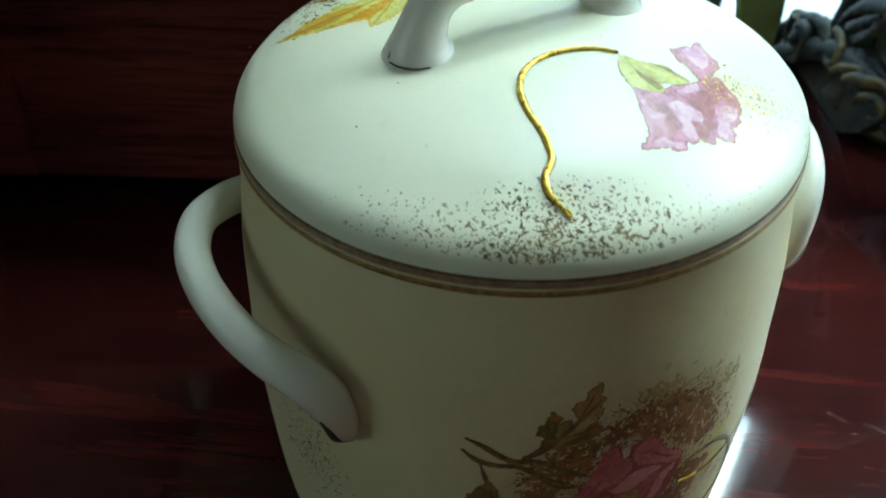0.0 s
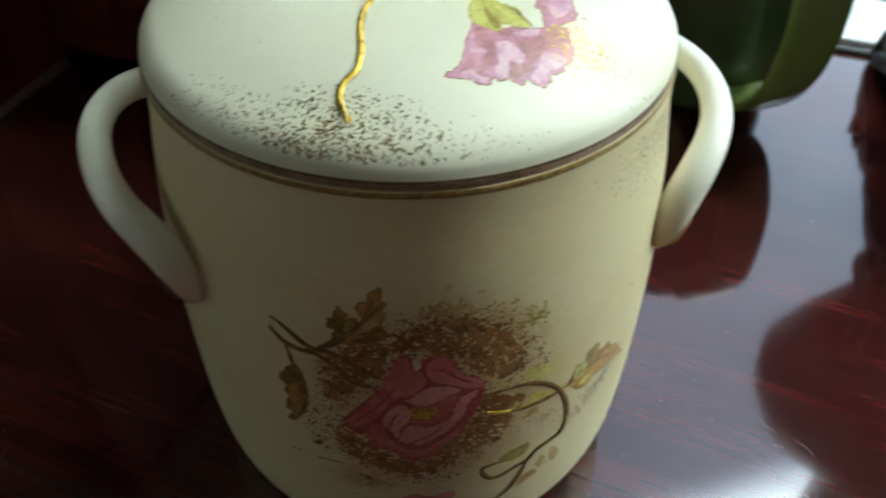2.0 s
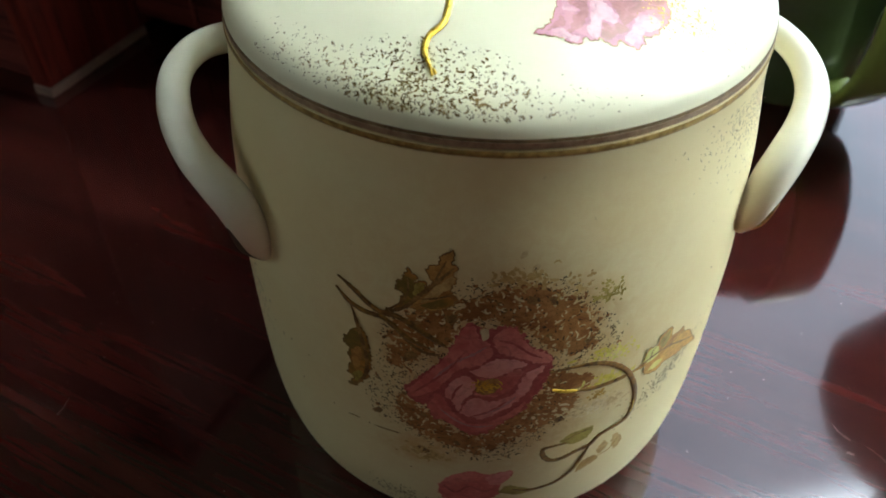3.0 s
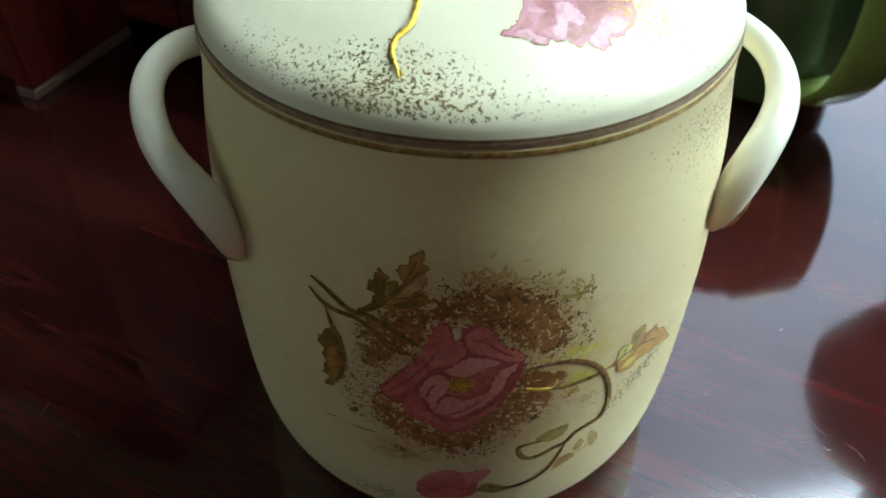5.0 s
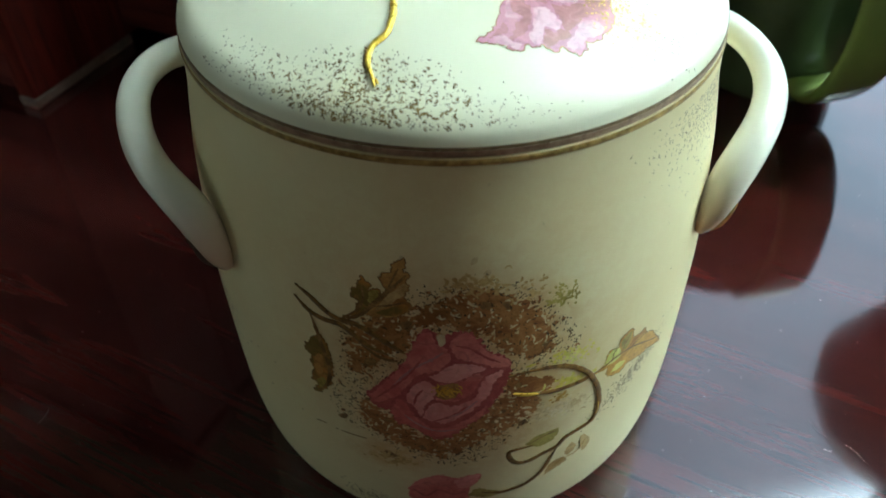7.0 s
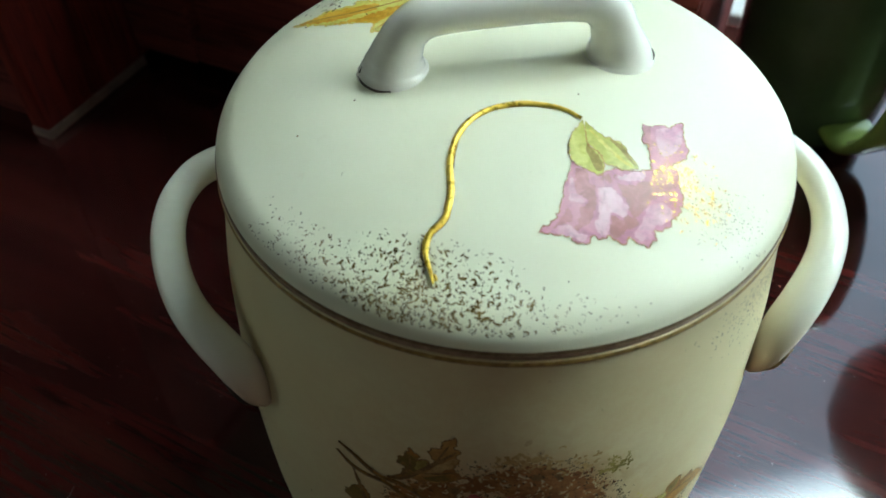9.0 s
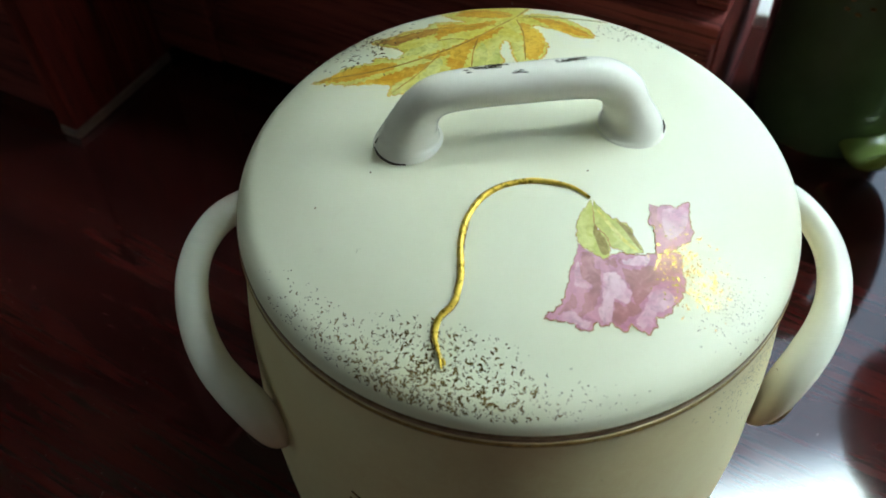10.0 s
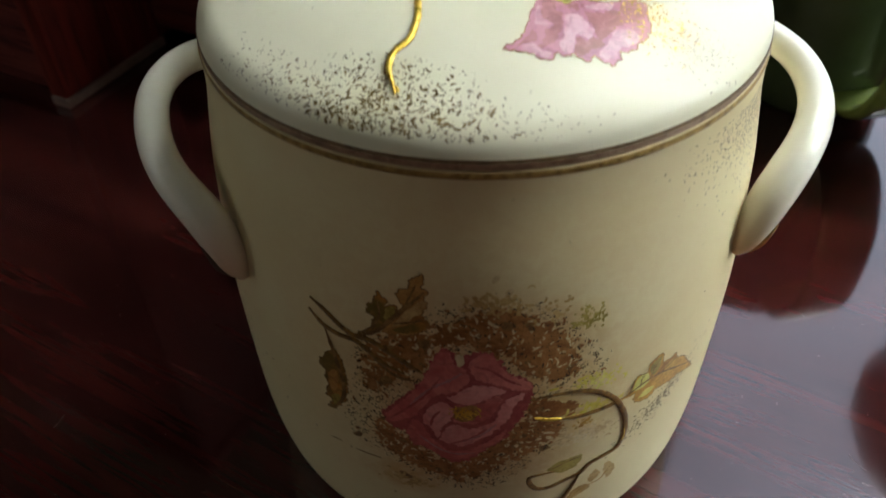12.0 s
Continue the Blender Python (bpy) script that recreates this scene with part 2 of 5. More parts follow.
BRONZE = bronze_material("patinated bronze", 0.505, 0.56, (0.075, 0.066, 0.032))
BRONZE_RUBBED = bronze_material("rubbed gilt bronze", 0.47, 0.55, (0.22, 0.17, 0.065))
WHITE = plain("white gloss paint", (0.80, 0.82, 0.84), 0.35, 20, 0.04)
WALL = plain("dim brown wall", (0.29, 0.235, 0.175), 0.9, 8, 0.08)
CEILING = plain("off-white ceiling", (0.46, 0.42, 0.355), 0.95, 6, 0.05)
CARPET = plain("brown carpet", (0.13, 0.085, 0.06), 0.95, 60, 0.3)
LINT = plain("pale lint", (0.26, 0.25, 0.24), 0.8, 300, 0.3)
BLACK = plain("black rubber", (0.012, 0.012, 0.013), 0.5, 40, 0.2)


def mesh_object(name, bm, material, parent=None, smooth=True):
    bmesh.ops.recalc_face_normals(bm, faces=bm.faces)
    data = bpy.data.meshes.new(name)
    bm.to_mesh(data)
    bm.free()
    data.materials.append(material)
    if smooth:
        data.polygons.foreach_set("use_smooth", [True] * len(data.polygons))
        data.set_sharp_from_angle(angle=radians(38))
    ob = new(name, data)
    ob.parent = parent
    return ob


def part(name, bm, material, parent, label="", smooth=True):
    ob = mesh_object(name, bm, material, parent, smooth)
    return tagged(ob, label=label) if label else ob


def thing(name, label, category, group="", kind=""):
    return tagged(new(name), label, category, group, kind)


def box(bm, lo, hi, bevel=0.0, m=None):
    """A block between two corners, its edges rounded."""
    made = bmesh.ops.create_cube(bm, size=1)["verts"]
    for vert in made:
        vert.co = Vector([lo[i] + (vert.co[i] + 0.5) * (hi[i] - lo[i]) for i in range(3)])
    if bevel:
        edges = list({e for vert in made for e in vert.link_edges})
        made = bmesh.ops.bevel(bm, geom=edges, offset=bevel, segments=3, profile=0.6, affect="EDGES")["verts"]
    if m is not None:
        bmesh.ops.transform(bm, matrix=m, verts=made)
    return bm


def block(lo, hi, bevel=0.0, m=None):
    return box(bmesh.new(), lo, hi, bevel, m)


def spline(points, steps=8):
    """A Catmull-Rom line through points of any dimension."""
    p = [np.array(q, float) for q in points]
    p = [2 * p[0] - p[1], *p, 2 * p[-1] - p[-2]]
    out = []
    for i in range(1, len(p) - 2):
        for k in range(steps):
            t = k / steps
            out.append(0.5 * (2 * p[i] + (p[i + 1] - p[i - 1]) * t + (2 * p[i - 1] - 5 * p[i] + 4 * p[i + 1] - p[i + 2]) * t * t + (3 * p[i] - p[i - 1] - 3 * p[i + 1] + p[i + 2]) * t ** 3))
    out.append(p[-2])
    return out


def lathe(profile, segments=128, close_top=False, close_bottom=False):
    bm = bmesh.new()
    rings = []
    for r, z in profile:
        rings.append([bm.verts.new((r * math.cos(2 * math.pi * k / segments), r * math.sin(2 * math.pi * k / segments), z)) for k in range(segments)])
    for a, b in zip(rings, rings[1:]):
        for k in range(segments):
            bm.faces.new((a[k], a[(k + 1) % segments], b[(k + 1) % segments], b[k]))
    if close_bottom:
        bm.faces.new(rings[0])
    if close_top:
        bm.faces.new(rings[-1])
    return bm


def sweep(path, sides=20, steps=8, bm=None, hint=Vector((0, 0, 1))):
    """A tube through rows (x, y, z, half width, half height); the width lies across the hint."""
    rows = spline(path, steps)
    bm = bm or bmesh.new()
    rings = []
    for i, row in enumerate(rows):
        here = Vector(row[:3])
        ahead = (Vector(rows[min(i + 1, len(rows) - 1)][:3]) - Vector(rows[max(i - 1, 0)][:3])).normalized()
        side = ahead.cross(hint)
        side = side.normalized() if side.length > 1e-4 else Vector((1, 0, 0))
        top = side.cross(ahead).normalized()
        rings.append([bm.verts.new(here + side * row[3] * math.cos(2 * math.pi * k / sides) + top * row[4] * math.sin(2 * math.pi * k / sides)) for k in range(sides)])
    for a, b in zip(rings, rings[1:]):
        for k in range(sides):
            bm.faces.new((a[k], a[(k + 1) % sides], b[(k + 1) % sides], b[k]))
    bm.faces.new(rings[0])
    bm.faces.new(rings[-1])
    return bm


# ---- the room: window wall, sill, sky and distance ----
def room():
    def wall(name, lo, hi, material, label):
        bm = block(lo, hi)
        ob = mesh_object(name, bm, material, None, False)
        ob.matrix_world = ROOM
        return tagged(ob, label, name.split("_")[0], kind="structure")

    # u from -1.6 to 1.8, v from -2.2 to 0.40; the floor lies 0.76 m below the desk top
    fl, top = -0.76, 1.70
    win = (0.055, 0.352, 0.004, 1.30)  # the window opening: u, u, z, z
    wall("floor", (-1.7, -2.3, fl - 0.1), (1.9, 0.52, fl), CARPET, "brown carpeted floor under the desk")
    wall("ceiling", (-1.7, -2.3, top), (1.9, 0.52, top + 0.1), CEILING, "plain off-white ceiling of the dim room")
    wall("wall_south", (-1.7, -2.4, fl), (1.9, -2.3, top), WALL, "plain dim brown wall in the dim room")
    bm = bmesh.new()
    box(bm, (-1.8, -2.3, fl), (-1.7, -1.55, top))
    box(bm, (-1.8, -0.45, fl), (-1.7, 0.52, top))
    box(bm, (-1.8, -1.55, fl), (-1.7, -0.45, 0.50))
    box(bm, (-1.8, -1.55, 1.60), (-1.7, -0.45, top))
    ob = mesh_object("wall_west", bm, WALL, None, False)
    ob.matrix_world = ROOM
    tagged(ob, "plain dim brown wall with an added opening for side fill light", "wall", kind="structure")
    # unseen glow added behind the west opening, to fill the barrel's left side
    side = mesh_object("backdrop", block((-2.02, -2.2, 0.2), (-2.0, 0.1, 2.3)), glow("added side fill glow", (0.84, 0.98, 0.92), SIDE_LIGHT), None, False)
    side.matrix_world = ROOM
    tagged(side, "pale glow added outside an unseen side opening as fill light", "backdrop", kind="structure")
    wall("wall_east", (1.9, -2.3, fl), (2.0, 0.52, top), WALL, "plain dim brown wall in the dim room")
    bm = bmesh.new()
    box(bm, (-1.7, 0.40, fl), (win[0], 0.52, top))
    box(bm, (win[1], 0.40, fl), (0.58, 0.52, top))
    box(bm, (1.65, 0.40, fl), (1.9, 0.52, top))
    box(bm, (0.58, 0.40, fl), (1.65, 0.52, -0.03))
    box(bm, (0.58, 0.40, 1.30), (1.65, 0.52, top))
    box(bm, (win[0], 0.40, fl), (win[1], 0.52, win[2] - 0.05))
    box(bm, (win[0], 0.40, win[3]), (win[1], 0.52, top))
    ob = mesh_object("wall_north", bm, WALL, None, False)
    ob.matrix_world = ROOM
    tagged(ob, "dim brown wall with the window opening behind the desk", "wall", kind="structure")
    sill = mesh_object("window_sill", block((-0.2, 0.338, -0.028), (1.35, 0.400, 0.0035), 0.003), WHITE, None)
    sill.matrix_world = ROOM
    tagged(sill, "white painted window sill beyond the desk edge", "window sill", kind="structure")
    other = tagged(new("window_2"), "second white framed window beyond the wall pier", "window", kind="structure")
    other.matrix_world = ROOM
    bm = bmesh.new()
    for lo, hi in (((0.58, 0.45, -0.03), (0.61, 0.48, 1.30)), ((1.62, 0.45, -0.03), (1.65, 0.48, 1.30)), ((0.61, 0.452, -0.03), (1.62, 0.478, 0.02)), ((0.61, 0.452, 1.27), (1.62, 0.478, 1.30))):
        box(bm, lo, hi, 0.003)
    part("window_frame", bm, WHITE, other)
    window = tagged(new("window_1"), "white framed window with pale sky beyond", "window", kind="structure")
    window.matrix_world = ROOM
    bm = bmesh.new()
    a, b, c, d = win
    box(bm, (a, 0.45, c - 0.05), (a + 0.012, 0.48, d), 0.003)
    box(bm, (b - 0.012, 0.45, c - 0.05), (b, 0.48, d), 0.003)
    box(bm, (a + 0.012, 0.452, c - 0.05), (b - 0.012, 0.478, c + 0.008), 0.003)
    box(bm, (a + 0.012, 0.452, d - 0.03), (b - 0.012, 0.478, d), 0.003)
    part("window_frame", bm, WHITE, window)
    outside = mesh_object("backdrop", block((-1.2, 1.34, -1.4), (3.4, 1.35, 3.8)), sky_backdrop(), None, False)
    outside.matrix_world = ROOM
    tagged(outside, "bright overcast sky over pale hazy distance outside the window", "backdrop", kind="structure")


# ---- the desk and the cabinet on it ----
def desk():
    ob = thing("desk", "dark red polished rosewood desk, glossy top", "desk")
    ob.matrix_world = ROOM
    part("desk_top", block((-1.0, -0.62, -0.032), (0.95, 0.334, 0.0), 0.004), TABLE_WOOD, ob, "mirror-polished dark red rosewood top with fine dust and a hazy sheen in its colour")
    bm = block((-0.94, -0.56, -0.11), (0.89, 0.28, -0.034), 0.003)
    part("apron", bm, CABINET_WOOD, ob)
    for x in (-0.93, 0.82):
        for y in (-0.55, 0.21):
            part("leg", block((x, y, -0.76), (x + 0.06, y + 0.06, -0.112), 0.004), CABINET_WOOD, ob)


def cabinet():
    """A desk-top cabinet with a recessed middle: u from -0.62 to 0.025."""
    ob = thing("desk_cabinet", "dark red stained wooden cabinet standing on the desk", "cabinet")
    ob.matrix_world = ROOM
    h = 0.34
    # upright board at the left of the recess, lit by the window
    part("side_board", block((-0.292, 0.067, 0.006), (-0.280, 0.145, h), 0.0012), BOARD_WOOD, ob, "upright red stained board, lit by the window")
    part("board_edge", block((-0.2925, 0.0665, 0.0), (-0.2795, 0.145, 0.0058), 0.001), WORN_EDGE, ob, "worn pale foot edge")
    # the left bay, its front in shade
    part("bay_front", block((-0.62, 0.072, 0.012), (-0.293, 0.084, h), 0.001), CABINET_WOOD, ob)
    part("plinth", block((-0.62, 0.078, 0.0), (-0.293, 0.33, 0.0115), 0.001), CABINET_WOOD, ob)
    # framed front in the recess
    part("drawer_front", block((-0.236, 0.1495, 0.030), (-0.007, 0.156, 0.100), 0.001), CABINET_WOOD, ob, "recessed dark panel")
    part("stile", block((-0.2795, 0.141, 0.014), (-0.236, 0.158, 0.112), 0.0025), CABINET_WOOD, ob)
    part("stile", block((-0.007, 0.141, 0.014), (0.023, 0.158, 0.112), 0.0025), CABINET_WOOD, ob)
    part("rail", block((-0.2357, 0.142, 0.0145), (-0.0073, 0.158, 0.033), 0.003), CABINET_WOOD, ob)
    part("rail", block((-0.2357, 0.142, 0.097), (-0.0073, 0.158, 0.1118), 0.003), CABINET_WOOD, ob)
    part("shelf", block((-0.279, 0.139, 0.1124), (0.0245, 0.33, 0.1204), 0.0015), CABINET_WOOD, ob)
    part("back_panel", block((-0.279, 0.318, 0.0), (0.0115, 0.33, 0.1120)), CABINET_WOOD, ob)
    part("end_board", block((0.012, 0.1585, 0.0), (0.024, 0.331, 0.112), 0.001), CABINET_WOOD, ob)
    part("gallery_back", block((-0.279, 0.318, 0.1208), (0.0115, 0.33, 0.46), 0.001), CABINET_WOOD, ob)
    # upper end added above the shelf, mostly unseen, to shade the desk's left
    part("end_board", block((0.012, 0.150, 0.1208), (0.024, 0.331, 0.46), 0.001), CABINET_WOOD, ob)
    part("side_board", block((-0.292, 0.1455, 0.006), (-0.280, 0.332, h), 0.0012), BOARD_WOOD, ob)
    part("back_panel", block((-0.62, 0.318, 0.012), (-0.293, 0.33, h)), CABINET_WOOD, ob)
    part("side_board", block((-0.632, 0.067, 0.0), (-0.6205, 0.332, h), 0.0012), CABINET_WOOD, ob)
    part("top_board", block((-0.64, 0.06, h + 0.0004), (-0.274, 0.333, h + 0.014), 0.002), CABINET_WOOD, ob)


# ---- the biscuit barrel ----
BODY = [(70.0, 153), (70.4, 143), (72.0, 132), (73.4, 122), (74.2, 112), (74.9, 102), (75.7, 92), (76.1, 82), (76.1, 62), (75.8, 42), (75.2, 30), (74.2, 20), (72.5, 12), (69.5, 5), (66.0, 1.2)]
LID = [(69.8, 0.6), (69.7, 2.8), (68.7, 5.8), (65.7, 8.8), (61.3, 10.9), (56.8, 12.7), (50.0, 15.1), (40.0, 17.3), (30.0, 18.7), (20.0, 19.5), (8.0, 19.9)]
LEAN, LEAN_BACK = 0.018, 0.036  # the hand-thrown dome sits a little lower at the front
RIM = 153.0


BODY_LINE = np.array(spline(BODY[::-1], 5))
LID_LINE = np.array(spline([(68.0, 0.3), *LID, (0.05, 19.95)], 5))


def body_r(z):
    return float(np.interp(z, BODY_LINE[:, 1], BODY_LINE[:, 0]))


def lid_z(r):
    return RIM + float(np.interp(r, LID_LINE[6:, 0][::-1], LID_LINE[6:, 1][::-1]))


def lid_lean(x, y):
    """The lean of the dome, which fades out towards the rim."""
    return (LEAN if y < 0 else LEAN_BACK) * y * min(1.0, max(0.0, (69.0 - math.hypot(x, y)) / 9.0))


def on_body(s, z, off=0.0):
    """Millimetres along the front and up, to a place on the wall; s = 0 faces the front."""
    a = -math.pi / 2 + s / 76.0
    r = body_r(z) + off
    return Vector((r * math.cos(a), r * math.sin(a), z)) * mm


def on_lid(x, y, off=0.0):
    r = math.hypot(x, y)
    e = 0.5
    slope = (lid_z(min(r + e, 69.7)) - lid_z(max(r - e, 0))) / (2 * e)
    n = Vector((-slope * x / max(r, 1e-6), -slope * y / max(r, 1e-6), 1)).normalized()
    return (Vector((x, y, lid_z(r) + lid_lean(x, y))) + n * off) * mm


LID_ARC = np.concatenate([[0.0], np.cumsum(np.hypot(*np.diff(LID_LINE[6:][::-1], axis=0).T))])


def on_lid_arc(x, y, off=0.0):
    """As on_lid, but the distance from the middle runs along the dome."""
    a = math.hypot(x, y)
    r = min(float(np.interp(a, LID_ARC, LID_LINE[6:, 0][::-1])), 69.6)
    return on_lid(x * r / max(a, 1e-6), y * r / max(a, 1e-6), off)


def lid_arc(r):
    return float(np.interp(r, LID_LINE[6:, 0][::-1], LID_ARC))


def inside(p, poly):
    hit = False
    for (x0, y0), (x1, y1) in zip(poly, poly[1:] + poly[:1]):
        if (y0 > p[1]) != (y1 > p[1]) and p[0] < (x1 - x0) * (p[1] - y0) / (y1 - y0) + x0:
            hit = not hit
    return hit


def decal(name, outline, surface, off, material, parent, label="", step=2.0):
    """A painted patch: the outline is filled with a fine net and laid on the surface."""
    from mathutils import geometry
    poly = [Vector(q) for q in outline]
    flat = [(q[0], q[1]) for q in outline]
    xs, ys = [q[0] for q in flat], [q[1] for q in flat]
    extra = []
    x = min(xs) + step * 0.5
    while x < max(xs):
        y = min(ys) + step * 0.5
        while y < max(ys):
            if inside((x, y), flat):
                extra.append(Vector((x, y)))
            y += step
        x += step
    n = len(poly)
    verts, _, faces, *_ = geometry.delaunay_2d_cdt(poly + extra, [(i, (i + 1) % n) for i in range(n)], [], 1, 1e-4)
    bm = bmesh.new()
    made = [bm.verts.new(surface(q[0], q[1], off)) for q in verts]
    for f in faces:
        try:
            bm.faces.new([made[i] for i in f])
        except ValueError:
            pass
    return part(name, bm, material, parent, label)


def ruffle(corners, amp=0.8, seed=0, steps=7, smooth=True):
    """A wavy outline through a few corners."""
    pts = [tuple(c) for c in corners]
    ring = spline(pts + [pts[0]], steps)[:-1] if smooth else [np.array(a) + (np.array(b) - np.array(a)) * k / steps for a, b in zip(pts, pts[1:] + pts[:1]) for k in range(steps)]
    cx, cy = np.mean([q[0] for q in ring]), np.mean([q[1] for q in ring])
    out = []
    for i, q in enumerate(ring):
        d = np.array([q[0] - cx, q[1] - cy])
        d = d / max(np.linalg.norm(d), 1e-6)
        w = amp * (noise.noise(Vector((q[0] * 0.45, q[1] * 0.45, seed * 7.3))) + 0.6 * noise.noise(Vector((q[0] * 1.2, q[1] * 1.2, seed * 3.1))) + 0.45 * noise.noise(Vector((q[0] * 2.6, q[1] * 2.6, seed * 1.7))))
        out.append((q[0] + d[0] * w, q[1] + d[1] * w))
    return out


def toothed(ring, depth, seed):
    """A finely frilled copy of an outline."""
    out = []
    for i, (a, b) in enumerate(zip(ring, ring[1:] + ring[:1])):
        run = max(math.hypot(b[0] - a[0], b[1] - a[1]), 1e-6)
        for k in range(max(1, round(run / 0.45))):
            f = k * 0.45 / run
            x, y = a[0] + (b[0] - a[0]) * f, a[1] + (b[1] - a[1]) * f
            w = depth * (noise.noise(Vector((x * 1.1, y * 1.1, seed))) + 0.7 * noise.noise(Vector((x * 2.3, y * 2.3, seed))))
            out.append((x - w * (b[1] - a[1]) / run, y + w * (b[0] - a[0]) / run))
    return out


def oval(cx, cy, rx, ry, turn=0.0, n=10):
    t = radians(turn)
    return [(cx + rx * math.cos(a) * math.cos(t) - ry * math.sin(a) * math.sin(t), cy + rx * math.cos(a) * math.sin(t) + ry * math.sin(a) * math.cos(t)) for a in (2 * math.pi * k / n for k in range(n))]


def stroke(name, points, width, surface, off, material, parent, label="", raised=0.0, steps=8, taper=True, wobble=0.0, seed=0):
    """A brushed or raised line laid on the surface; width in millimetres."""
    line = spline(points, steps)
    bm = bmesh.new()
    rows = []
    for i, p in enumerate(line):
        q0, q1 = line[max(i - 1, 0)], line[min(i + 1, len(line) - 1)]
        d = np.array([q1[0] - q0[0], q1[1] - q0[1]])
        d = d / max(np.linalg.norm(d), 1e-6)
        s = np.array([-d[1], d[0]])
        f = i / (len(line) - 1)
        w = width * 0.5 * (min(1.0, 0.35 + 4 * min(f, 1 - f)) if taper else 1.0) * (1 + wobble * noise.noise(Vector((i * 0.55, seed, 0))))
        ring = []
        for k in (-1, -0.92, -0.71, -0.38, 0, 0.38, 0.71, 0.92, 1) if raised else (-1, 0, 1):
            h = raised * math.sqrt(max(0.0, 1 - k * k)) if raised else 0.0
            ring.append(bm.verts.new(surface(p[0] + s[0] * w * k, p[1] + s[1] * w * k, off + h)))
        rows.append(ring)
    for a, b in zip(rows, rows[1:]):
        for k in range(len(a) - 1):
            bm.faces.new((a[k], a[k + 1], b[k + 1], b[k]))
    return part(name, bm, material, parent, label)


def flecks(name, count, where, size, surface, off, material, parent, seed, label="", worm=0.6):
    """Many small brushed flecks in one mesh; where(random) gives a place and a size factor, or None."""
    rng = random.Random(seed)
    bm = bmesh.new()
    for _ in range(count):
        place = where(rng)
        if place is None:
            continue
        x, y, k = place
        a, r = rng.uniform(0, math.pi), size * k * rng.uniform(0.5, 1.2)
        if rng.random() < worm:
            bend = rng.uniform(-0.9, 0.9)
            rows = []
            for i in range(4):
                f = (i - 1.5) / 1.5
                px, py = x + r * 1.5 * f * math.cos(a + bend * f), y + r * 1.5 * f * math.sin(a + bend * f)
                w = r * 0.42 * (1.0 if 0 < i < 3 else 0.45) * rng.uniform(0.7, 1.3)
                nx, ny = -math.sin(a + bend * f), math.cos(a + bend * f)
                rows.append((bm.verts.new(surface(px + nx * w, py + ny * w, off)), bm.verts.new(surface(px - nx * w, py - ny * w, off))))
            for p, q in zip(rows, rows[1:]):
                bm.faces.new((p[0], p[1], q[1], q[0]))
        else:
            n = rng.choice((4, 5, 6))
            bm.faces.new([bm.verts.new(surface(x + r * 0.7 * rng.uniform(0.6, 1.2) * math.cos(a + 2 * math.pi * k2 / n), y + r * 0.7 * rng.uniform(0.6, 1.2) * math.sin(a + 2 * math.pi * k2 / n), off)) for k2 in range(n)])
    ob = part(name, bm, material, parent, label)
    return tagged(ob, kind="stuff")


